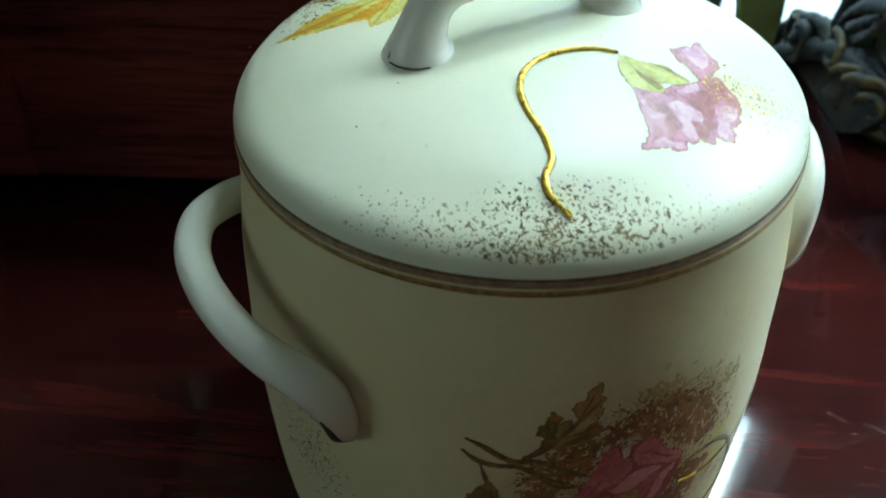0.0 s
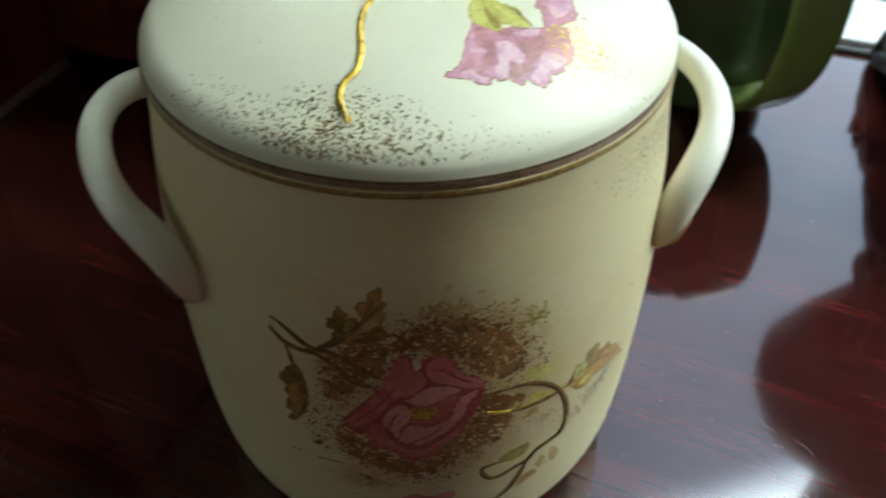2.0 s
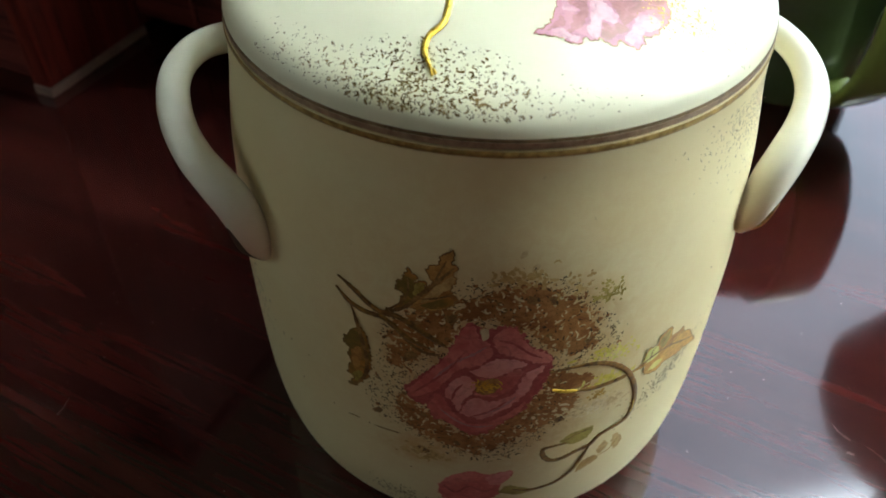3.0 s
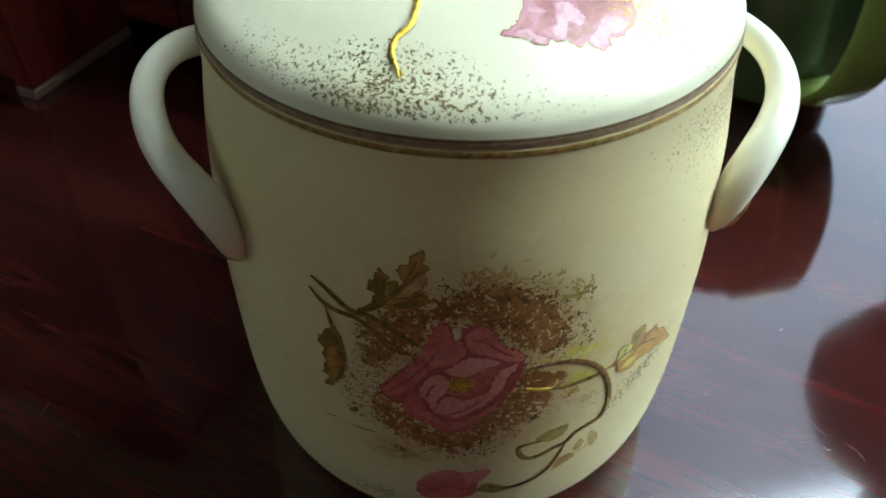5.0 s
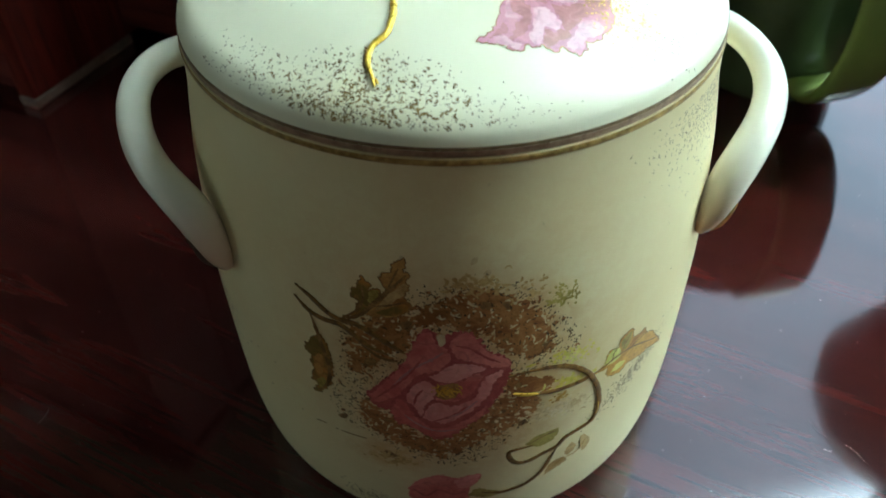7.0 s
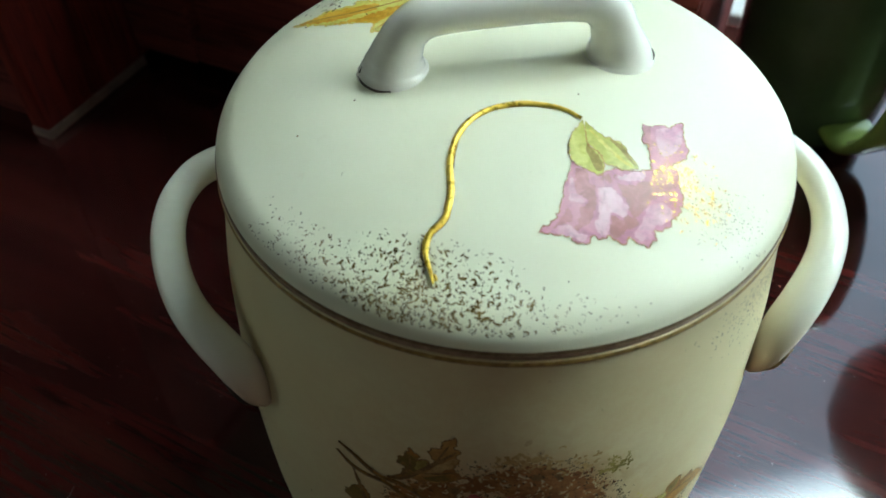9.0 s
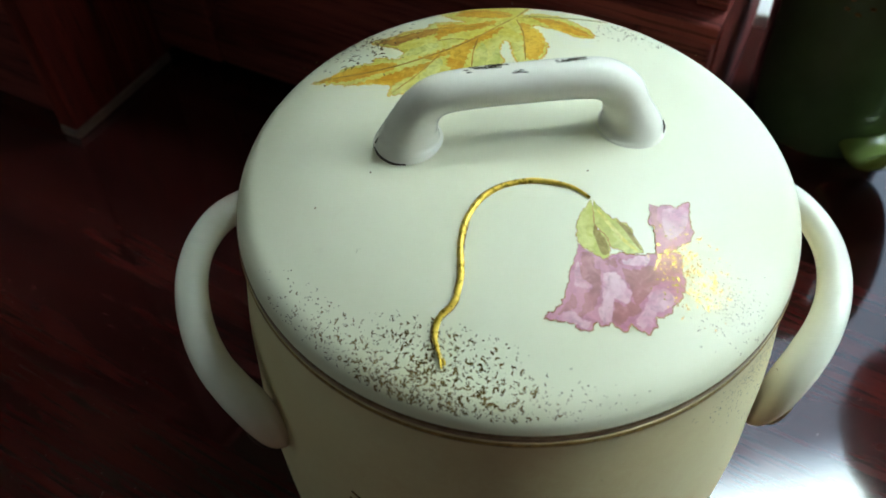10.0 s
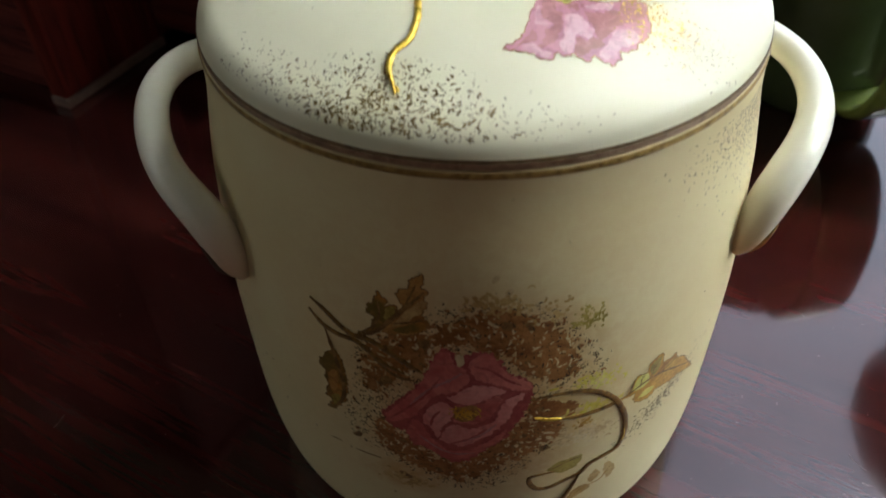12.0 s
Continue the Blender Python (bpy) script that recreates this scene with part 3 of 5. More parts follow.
def barrel():
    ob = thing("biscuit_barrel", "ivory porcelain lidded biscuit barrel painted with gilt flowers", "biscuit barrel")
    # body: outer wall, rounded foot, inner wall
    outer = [(0.2, 3.0), (58, 3.0), (61, 0.3), (64, 0.0)] + [tuple(q) for q in spline(BODY[::-1], 5)]
    inner = [(69.0, 153.2), (67.4, 152.6), (67.0, 149), (71, 100), (71, 20), (60, 7), (0.2, 6)]
    body = part("body", lathe([(r * mm, z * mm) for r, z in outer + inner], 160), IVORY_BODY, ob, "ivory glazed barrel wall")
    prof = [(body_r(z) + o, z) for z, o in ((152.95, 0.05), (152.7, 0.20), (152.3, 0.24), (151.7, 0.22), (151.4, 0.02))]
    part("rim_band", lathe([(r * mm, z * mm) for r, z in prof], 160), BAND, body, "worn brown-gold band")

    bm = lathe([(r * mm, (RIM + z) * mm) for r, z in [(64, 0.9), (66.5, 0.25), *LID_LINE]], 160)
    for vert in bm.verts:
        vert.co.z += lid_lean(vert.co.x / mm, vert.co.y / mm) * mm
    lid = part("lid", bm, IVORY, ob, "shallow domed ivory lid")
    part("lid_band", lathe([(r * mm, (RIM + z) * mm) for r, z in ((69.84, 2.0), (69.97, 2.1), (69.92, 2.4), (69.82, 2.7), (69.5, 2.95))], 160), BAND_DARK, lid, "worn brown-gold band")
    part("lid_band", lathe([(r * mm, (RIM + z) * mm) for r, z in ((68.9, 0.25), (69.80, 0.45), (69.93, 0.75), (69.95, 1.4), (69.94, 1.95), (69.80, 1.99))], 160), BAND_WORN, lid, "rubbed pinkish-brown band")

    # bow handle of the lid
    bow = [(-25.6, 0.8, 169.0, 9.6, 9.4), (-25.6, 0.8, 171.4, 9.0, 8.8), (-25.6, 0.8, 172.8, 8.0, 7.8), (-25.4, 0.8, 174.6, 6.9, 6.6), (-24.6, 0.8, 177.6, 5.8, 5.5), (-22.4, 0.9, 182.0, 5.0, 4.8), (-18.0, 1.0, 185.2, 4.7, 4.7), (-9, 1.3, 186.4, 4.6, 4.8), (0, 1.6, 186.8, 4.6, 4.8), (9, 2.0, 187.0, 4.6, 4.8), (18.4, 2.4, 186.4, 4.8, 4.8), (23.4, 2.6, 183.0, 5.1, 4.9), (25.4, 2.6, 178.4, 5.6, 5.3), (26.4, 2.6, 175.2, 6.6, 6.3), (26.8, 2.6, 173.2, 7.8, 7.6), (26.8, 2.6, 171.6, 8.9, 8.7), (26.8, 2.6, 169.2, 9.6, 9.4)]
    handle = part("lid_handle", sweep([tuple(q * mm for q in row) for row in bow], 24, 8, hint=Vector((0, 1, 0))), IVORY_BOW, lid, "square bow handle with worn gilding")

    # two ear handles, shaped by hand, that swing forward and run out on the wall
    ears = (
        (-1, [(62.0, 25.5, 128.6, 5.2, 4.8), (72.0, 22.6, 130.2, 4.9, 4.5), (80.6, 15.4, 132.0, 4.5, 4.1), (85.0, 5.0, 132.9, 4.3, 3.9), (86.2, -5.6, 132.6, 4.3, 3.9), (85.0, -15.4, 131.0, 4.4, 4.0), (82.4, -23.8, 128.8, 4.5, 4.1), (78.6, -30.8, 126.2, 4.7, 4.4), (74.2, -35.6, 122.8, 5.0, 4.9), (70.0, -38.6, 117.6, 5.2, 5.2), (67.6, -39.6, 111.0, 4.9, 4.8), (66.0, -39.8, 104.6, 3.9, 3.8), (64.6, -39.6, 99.6, 1.8, 1.8)]),
        (1, [(62.0, 18.5, 133.6, 5.4, 4.9), (71.5, 15.6, 134.6, 4.9, 4.4), (79.5, 10.0, 134.6, 4.5, 4.0), (84.6, 3.0, 133.2, 4.3, 3.9), (87.0, -5.0, 131.4, 4.3, 3.9), (86.6, -13.6, 129.6, 4.4, 4.0), (83.8, -22.0, 127.8, 4.6, 4.2), (79.4, -29.2, 125.2, 4.9, 4.5), (74.2, -35.0, 121.2, 5.2, 5.0), (69.6, -38.8, 115.8, 5.2, 5.1), (66.6, -40.8, 109.6, 4.6, 4.5), (64.8, -41.4, 104.4, 3.4, 3.3), (63.6, -41.2, 100.6, 1.6, 1.6)]))
    for sgn, ear in ears:
        rows = [tuple(q * mm for q in (sgn * x, y, z, w, h)) for x, y, z, w, h in ear]
        side = part("side_handle", sweep(rows, 24, 8), IVORY_EAR, ob, "looped ear handle with peach tinted foot")
        line = [(x + 3.7 * w / 5, y - 3.7 * w / 5, z, k, k) for (x, y, z, w, h), k in zip(spline(ear[9:], 3)[2:], (0.2, 0.5, 0.75, 0.9, 0.85, 0.6, 0.4, 0.2))]
        part("gilt_line", sweep([tuple(q * mm for q in (sgn * x, y, z, w * 0.8, h)) for x, y, z, w, h in line], 8, 4), SEAM if sgn < 0 else BAND, side, "dark worn gilt line")
        patch = [(x + w * 0.98, y, z, k, k) for (x, y, z, w, h), k in zip(ear[4:7], (0.15, 0.35, 0.15))]
        part("gilt_line", sweep([tuple(q * mm for q in (sgn * x, y, z, w, h)) for x, y, z, w, h in patch], 8, 4), BAND, side)
    # worn gilding left on the bow
    rng = random.Random(31)
    for x0, x1, tilt, count in ((-14.0, -4.0, 0.10, 15), (4.0, 15.0, 0.16, 12), (-3.0, 2.0, -0.3, 3)):
        bm = bmesh.new()
        for _ in range(count):
            a = rng.triangular(x0, x1)
            b = min(a + rng.uniform(0.8, 4.2), x1 + 1.0)
            lean = tilt + rng.gauss(0, 0.09)
            rows = []
            for i in range(5):
                x = a + (b - a) * i / 4
                turn = lean + 0.02 * math.sin(2.3 * i + 9 * a)
                rows.append((x, 1.6 + x / 24 + 4.62 * math.sin(turn), 186.8 + 0.015 * x + 4.80 * math.cos(turn), (0.03 + 0.06 * rng.random()) * (0.3, 1, 1.2, 1, 0.3)[i], 0.10))
            sweep([tuple(q * mm for q in row) for row in rows], 6, 2, bm)
        tagged(part("worn_gilding", bm, SEAM, handle), kind="stuff")
    for foot in ([(-34.2, -1.6, 172.2, 0.12, 0.2), (-33.0, -4.6, 172.1, 0.3, 0.25), (-30.2, -7.2, 172.1, 0.3, 0.25), (-27.0, -8.0, 172.2, 0.12, 0.2)], [(-34.0, -0.6, 172.6, 0.12, 0.2), (-31.8, 1.2, 175.2, 0.2, 0.2), (-29.6, 1.4, 179.6, 0.12, 0.2)], [(34.4, -1.6, 172.6, 0.1, 0.2), (35.2, 0.8, 172.4, 0.25, 0.2), (35.4, 3.2, 172.3, 0.1, 0.2)]):
        part("gilt_line", sweep([tuple(q * mm for q in row) for row in foot], 8, 6), SEAM, handle, "dark worn gilt line")

    paint_body(body)
    paint_lid(lid)
    return ob


def paint_body(body):
    def S(s, z, off=0.0):
        return on_body(s, z, off if off < 0.12 else 0.12 + (off - 0.12) * 0.5)

    # stippled ground round the flower
    field = [(-36.2, 103), (-29.6, 109), (-17.5, 117.2), (-10.3, 120.5), (-1.1, 121.9), (7, 119.5), (12.7, 115.7), (19.2, 107.4), (25.2, 97.6), (24.9, 92.4), (21.9, 88.9), (14.2, 87.2), (9.2, 86.6), (13.8, 75.5), (12.8, 68.3), (6.2, 60.2), (-0.6, 51.6), (-10.1, 49.4), (-21.3, 53.1), (-26.1, 55.9), (-33.3, 60), (-40.8, 64.1), (-42.1, 71.7), (-38.8, 83.3), (-36.9, 94.9)]
    washes = (
        [(-16.7, 112.3), (-8.9, 116), (-0.8, 118.8), (7.9, 114.1), (16, 106.2), (17.5, 96.4), (11, 94.1), (5.1, 97.4), (0.7, 103.3), (-8.9, 107.4), (-16.3, 107.1)],
        [(-31.9, 104.2), (-22.5, 109.8), (-17, 107.9), (-17.8, 101.7), (-23.6, 95.2), (-28.9, 89.6), (-34.1, 85.5), (-34.7, 95.8)],
        [(-31.5, 77.2), (-33.3, 70), (-31.9, 62.7), (-24.3, 58.8), (-16.8, 55.1), (-10.1, 53), (-3.9, 58.1), (1.9, 62.1), (7.4, 66.1), (13.5, 70.1), (13.3, 77.7), (5.9, 80.5), (-1.2, 72.4), (-10.1, 62.6), (-20.8, 65.9)],
        [(6.2, 89), (13, 86.5), (18.8, 81.9), (15.1, 78.9), (6.6, 80.8)])
    low, high = min(q[1] for q in field), max(q[1] for q in field)
    left, right = min(q[0] for q in field), max(q[0] for q in field)

    def scatter(inner, outer):
        """Places in the stippled ground: inner and outer are the chances inside and outside the brown washes."""
        def where(rng):
            p = rng.uniform(left - 2, right + 2), rng.uniform(low - 2, high + 2)
            q = p[0] + rng.gauss(0, 1.0), p[1] + rng.gauss(0, 1.0)
            if not inside(q, field):
                return None
            chance = inner if any(inside(p, w) for w in washes) else outer
            return (*p, rng.choice((0.7, 0.9, 1.0, 1.25))) if rng.random() < chance else None
        return where

    for i, shape in enumerate(washes):
        decal("brown_wash", toothed(ruffle(shape, 2.2, 200 + i, 8), 1.8, 30.0 + i), S, 0.06 + 0.01 * i, WASH, body, "cloudy brown wash behind the flower" if i == 0 else "")
    flecks("brown_dab", 1150, scatter(0.8, 0.22), 0.9, S, 0.10, WASH, body, 2, "mottled brown dabs round the flower", worm=0.4)
    flecks("ivory_reserve", 1900, scatter(0.66, 0.0), 0.62, S, 0.13, RESERVE, body, 4, "small ivory gaps left in the brown wash", worm=0.75)
    flecks("stipple", 6000, scatter(0.25, 0.95), 0.37, S, 0.16, SPECKLE_DARK, body, 3, "dark brown stipple round the flower", worm=0.6)
    flecks("dark_dab", 60, scatter(0.9, 0.05), 1.5, S, 0.12, VEIN, body, 18, worm=0.1)
    for i, (x, y) in enumerate([(0.2, 113.9), (-29.6, 91.5), (-19.1, 106.7), (3.4, 69.8), (5.2, 112.8), (-26.3, 51.7), (10.5, 67), (-39.3, 64.2)]):
        decal("dark_dab", ruffle(oval(x, y, 1.7, 1.2, 30 * i, 8), 1.0, 230 + i, 4), S, 0.15, VEIN, body)

    # the rose
    whole = [(-30.8, 77.9), (-28.5, 82.6), (-24.5, 87.7), (-20.7, 93.4), (-17.8, 100.2), (-16.2, 104.6), (-13.2, 106), (-11.4, 102.7), (-9.1, 104.7), (-4.8, 105.8), (-2, 103.6), (0.6, 98.8), (4.5, 96.2), (7, 92.4), (6.2, 88.4), (5, 83.1), (2.7, 78.7), (0.5, 73.7), (-2.7, 70.2), (-6.4, 66), (-10.1, 62.6), (-14.7, 63), (-18.5, 66.2), (-23.1, 68.5), (-25.2, 73.2), (-29, 74.4)]
    decal("petal", toothed(ruffle(whole, 0.8, 50, 6), 0.9, 2.0), S, 0.24, ROSE_DARK, body, "plum edged rose petals")
    petals = (
        ([(-30.2, 78.1), (-24.6, 86.8), (-20.6, 92.8), (-18.4, 98.2), (-16.2, 104), (-13.3, 105.5), (-11.7, 101.6), (-9.1, 99.7), (-8.8, 95.4), (-12.7, 91.2), (-16.5, 89.9), (-19.9, 84.6), (-22.4, 80.2), (-24.9, 78.3), (-28.5, 75.8)], ROSE),
        ([(-8.8, 102.5), (-4.8, 105.3), (-2.3, 103), (0.3, 98.3), (4.6, 95.8), (6.6, 92.5), (2.4, 92.3), (-1.8, 94.4), (-5.8, 95.9), (-8.1, 98.6)], ROSE),
        ([(-24.7, 74.1), (-22.5, 78.7), (-20.4, 77.8), (-18.3, 72.7), (-16.2, 69.7), (-13.2, 67.5), (-8.6, 68.6), (-4.2, 71.9), (0.4, 77.2), (-0.5, 72.8), (-4.2, 69), (-8.6, 64.6), (-14, 63.7), (-18.5, 66.7), (-22.9, 69.1)], ROSE),
        ([(-13.7, 89.5), (-10.9, 91.9), (-6.7, 94.5), (-1.8, 93.6), (-0.1, 92), (-2.9, 90.6), (-5.9, 88.6), (-8.5, 87.2), (-10.9, 87.5)], ROSE_LIGHT),
        ([(-20.1, 78.4), (-19.4, 83.2), (-17.3, 86.4), (-15.4, 87.9), (-13.1, 86.4), (-12.2, 83.3), (-13.6, 79.7), (-15.1, 77.8), (-16.4, 72.8), (-17.8, 75.4)], ROSE_LIGHT),
        ([(-15.8, 72.1), (-13.9, 70.6), (-10.9, 69.8), (-8.4, 71), (-5, 73.9), (-1.4, 77.9), (1.2, 82.4), (2.8, 87.1), (5.3, 91.7), (0.6, 89.3), (-1.3, 85.9), (-2.2, 81.8), (-4.4, 79.6), (-8.4, 78), (-12.2, 79.1), (-14.4, 77.1)], ROSE_LIGHT),
        ([(-11.3, 87.5), (-8.7, 86.7), (-5.9, 88), (-2.6, 90.4), (-0.6, 90.2), (-1.9, 86), (-3.3, 82.4), (-6.5, 80.2), (-9.4, 79.7), (-12.2, 81)], ROSE))
    for i, (corners, m_) in enumerate(petals):
        outline = toothed(ruffle(corners, 0.45, 60 + i, 5), 0.55, 11.0 + i)
        decal("petal", outline, S, 0.27 + 0.02 * i, m_, body)
        k = len(outline)
        stroke("petal_edge", (outline + outline)[k // 3 + 2 * i: k // 3 + 2 * i + k // 2], 0.22, S, 0.285 + 0.02 * i, ROSE_DARK, body, steps=2, wobble=1.3, seed=i)
    for i, line in enumerate(([(-28.3, 77.9), (-23.2, 84.2), (-18.9, 90), (-15.5, 96.2)], [(-23.1, 85.1), (-17.9, 92.2), (-13.2, 95.9), (-10.2, 98.6)], [(-7.2, 100.9), (-3.6, 99.7), (0.4, 96.2), (3.8, 94.1)], [(-21.2, 72.6), (-16.9, 68.4), (-12.4, 66.3), (-7.1, 67.1)], [(-18.2, 77.5), (-17.4, 81.3), (-15.6, 84.4)], [(-10.1, 72.2), (-5.7, 75.2), (-1.8, 79.9)], [(-13.4, 70.7), (-8.7, 73.3), (-4.3, 77.7)])):
        stroke("petal_line", line, 0.7, S, 0.45, MAUVE_DARK if i % 2 else ROSE_DARK, body, wobble=1.2, seed=30 + i)
    decal("petal", ruffle([(-11.8, 103.8), (-10.9, 105), (-9.8, 103.7), (-9.9, 101.3), (-11.3, 100.8)], 0.3, 66, 5), S, 0.44, RESERVE, body, "small ivory notch between the petals")
    heart = [(-12.7, 82.3), (-11.6, 85.7), (-9.5, 86.9), (-7.1, 87.2), (-6.2, 85.3), (-7.6, 82.1), (-10.2, 80.4)]
    decal("flower_centre", ruffle(heart, 0.7, 80, 5), S, 0.46, RUST, body)
    (cx, cz), = [(-9.4, 84)]
    flecks("stamens", 70, lambda rng: (cx + rng.gauss(0, 1.7), cz + rng.gauss(0, 1.0), 1), 0.6, S, 0.50, AMBER, body, 5, "yellow stamens", worm=0.4)

    # stems and leaves
    stroke("stem", [(-48.8, 111.2), (-44.6, 109), (-40.4, 105.9), (-37, 104.4), (-32.4, 104.4), (-27.6, 102), (-22.7, 99), (-19.7, 97.2)], 1.7, S, 0.30, STEM, body, "raised brown-gold stem", 0.45, wobble=0.4)
    stroke("stem", [(-49.6, 107.3), (-45.9, 104), (-41.5, 102.7), (-36.7, 102.7), (-33.5, 100.9), (-29.8, 97.9), (-24, 95.9)], 1.6, S, 0.28, STEM, body, "", 0.45, wobble=0.4)
    stroke("stem", [(-45.2, 103.3), (-43.5, 97), (-42, 90.5), (-41.2, 84.4), (-42.2, 78.1), (-45.7, 72)], 1.2, S, 0.36, VEIN, body, wobble=0.5)
    stroke("stem", [(-33, 100.7), (-29.4, 96.6), (-25.8, 94.3), (-21.7, 94)], 1.0, S, 0.27, VEIN, body, wobble=0.5)
    upper = [(-35.7, 105.5), (-32.1, 109), (-30.9, 112.3), (-32.6, 113.4), (-32.3, 115.8), (-30.6, 117.7), (-29.7, 120.8), (-28.7, 119.7), (-27.6, 118.4), (-28.1, 116.6), (-26, 117.6), (-24.9, 116.3), (-27.7, 112.1), (-30.2, 108.6)]
    rust = [(-29.3, 108.1), (-26.5, 113.4), (-23.9, 118), (-24.9, 120.3), (-24.3, 122.9), (-22.5, 123), (-21.7, 125.9), (-20.2, 126.4), (-19, 127.6), (-18.9, 125.6), (-19.3, 124), (-17.9, 122.9), (-18.6, 121.1), (-17.9, 118.5), (-19.3, 116.4), (-18.1, 114.5), (-18.7, 111.2), (-23.9, 108.7)]
    for i, (shape, m_, name) in enumerate(((upper, LEAF_MIX, "olive and brown lobed leaf"), (rust, RUST, "rust brown lobed leaf"))):
        edge = toothed(ruffle(shape, 0.4, 31 + i, 4), 0.7, 1.0 + i)
        decal("leaf", edge, S, 0.20 + 0.01 * i, m_, body, name)
        stroke("leaf_edge", edge + edge[:1], 0.32, S, 0.235, VEIN, body, steps=2, wobble=1.0, seed=40 + i)
    decal("leaf_light", ruffle([(-28.7, 112.9), (-27.8, 116.1), (-26, 117.1), (-25.5, 115.8), (-27.7, 112.4)], 0.4, 35, 5), S, 0.225, OLIVE, body)
    decal("leaf_light", ruffle([(-23.7, 115.5), (-20.2, 119.5), (-18.4, 120.4), (-18.5, 118.1), (-20.3, 115.6), (-23.8, 112.3), (-26.6, 110.7)], 0.5, 36, 5), S, 0.23, TAN_DAB, body)
    decal("leaf_light", ruffle([(-26.7, 109.7), (-22.4, 112.6), (-18.8, 113.8), (-19.1, 111.3), (-23.6, 109.2)], 0.5, 37, 5), S, 0.225, LEAF_MIX, body)
    for i, line in enumerate(([(-36.7, 104.5), (-31.1, 107.6), (-27.7, 111.5), (-23.6, 116.7), (-18.7, 122.7)], [(-31.7, 108), (-29.7, 113), (-29.7, 117.9)], [(-23.6, 116.7), (-22.2, 120.4), (-20.5, 124.4)], [(-27.7, 111.5), (-23.1, 112.8), (-19.1, 114.5)], [(-35.4, 105.6), (-31.9, 108.9), (-30.6, 112.4)])):
        stroke("vein", line, 1.1 if i == 0 else 0.55, S, 0.26, VEIN, body, wobble=0.5, seed=i)
    side_leaf = [(-43.4, 97), (-46.3, 92.7), (-48.4, 89.7), (-47.7, 87.9), (-46.7, 86.7), (-46.8, 83.5), (-45.9, 81.7), (-47.6, 78.5), (-47.4, 76), (-45.8, 75), (-48, 71.2), (-45, 72.4), (-41.8, 76.9), (-40.4, 82.5), (-40.1, 89.3), (-41, 94.7)]
    edge = toothed(ruffle(side_leaf, 0.4, 32, 4), 0.8, 1.5)
    decal("leaf", edge, S, 0.20, LEAF_MIX, body, "rust and olive lobed leaf")
    stroke("leaf_edge", edge + edge[:1], 0.32, S, 0.235, VEIN, body, steps=2, wobble=1.0, seed=43)
    decal("leaf_light", ruffle([(-45.8, 86.8), (-43.3, 89), (-42.6, 85.4), (-43.9, 80.5), (-45.7, 80.4), (-46, 83.5)], 0.5, 38, 5), S, 0.225, RUST, body)
    decal("leaf_light", ruffle([(-46.6, 75.9), (-44, 79), (-42.8, 77.8), (-45.1, 73.4)], 0.5, 39, 5), S, 0.225, OLIVE, body)

    # looping stem with the feathered leaf
    stroke("stem", [(5.9, 88.3), (11.3, 88.8), (17.5, 88.4), (22.5, 86.4), (27.1, 82.4), (30.6, 77.3), (33.8, 69.1), (34.8, 60.9), (33.1, 55.2), (28.4, 53.8), (24.7, 52.5), (22.2, 49.3), (18, 48.1), (13.8, 46.2), (10.1, 46.6), (7.9, 49.8), (7.7, 53.1), (10.6, 53.9), (14.3, 54.1)], 1.75, S, 0.34, STEM, body, "looping brown-gold stem", 0.5, wobble=0.35)
    stroke("stem", [(22.2, 49), (20.3, 43.1), (18.1, 37.6), (14, 32.9), (8.8, 31), (5, 30.6), (0, 32.3)], 1.5, S, 0.36, STEM, body, "", 0.4, wobble=0.35)
    stroke("stem", [(13.6, 78.8), (19.2, 77.9), (23.4, 77.8), (27.6, 77.9), (29.8, 78.5)], 1.7, S, 0.38, STEM, body, "", 0.5, wobble=0.3)
    stroke("gold_accent", [(7.3, 81.1), (10.4, 79.7), (14.4, 78.8)], 1.35, S, 0.50, GOLD, body, "bright raised gold", 0.55, wobble=0.3)
    stroke("gold_accent", [(34.2, 64), (34.7, 60.4), (34.3, 58)], 0.45, S, 0.62, GOLD, body, "", 0.3)
    feather = [(30.9, 77.8), (33.9, 80.2), (35.2, 84.9), (37.4, 84.7), (38.8, 84.6), (38.8, 87.3), (40.7, 88.3), (43.2, 88.5), (44.1, 84.9), (46.4, 84.2), (48.6, 84.8), (50.5, 81.5), (52.8, 80.7), (55.5, 76.5), (60.1, 69.9), (56.7, 71.3), (52.3, 73.1), (48.4, 73), (43.4, 74.1), (41.3, 72.2), (37.1, 73.1), (35.3, 75.1), (35.5, 77.7)]
    edge = toothed(ruffle(feather, 0.25, 90, 4), 0.45, 20.0)
    decal("leaf", edge, S, 0.22, RUST_LEAF, body, "amber and green feathered leaf")
    stroke("leaf_edge", edge + edge[:1], 0.26, S, 0.29, VEIN, body, steps=2, wobble=1.0, seed=44)
    decal("leaf_light", ruffle([(34, 79.4), (35.8, 84.1), (38.6, 83.9), (39.9, 80.1), (37.1, 78.8)], 0.3, 91, 5), S, 0.24, LIME, body)
    decal("leaf_light", ruffle([(39.6, 83.8), (39.5, 86.6), (42.9, 87.8), (42.9, 84.5), (41.3, 81.5)], 0.3, 92, 5), S, 0.245, OLIVE, body)
    decal("leaf_light", ruffle([(44.3, 80.2), (47, 82.3), (50, 82.3), (50.5, 78.6), (46.9, 77.2)], 0.3, 93, 5), S, 0.25, OCHRE, body)
    decal("leaf_light", ruffle([(36.9, 74.5), (38.9, 77), (42.4, 76.3), (40.7, 74.2)], 0.3, 94, 5), S, 0.25, LEMON, body)
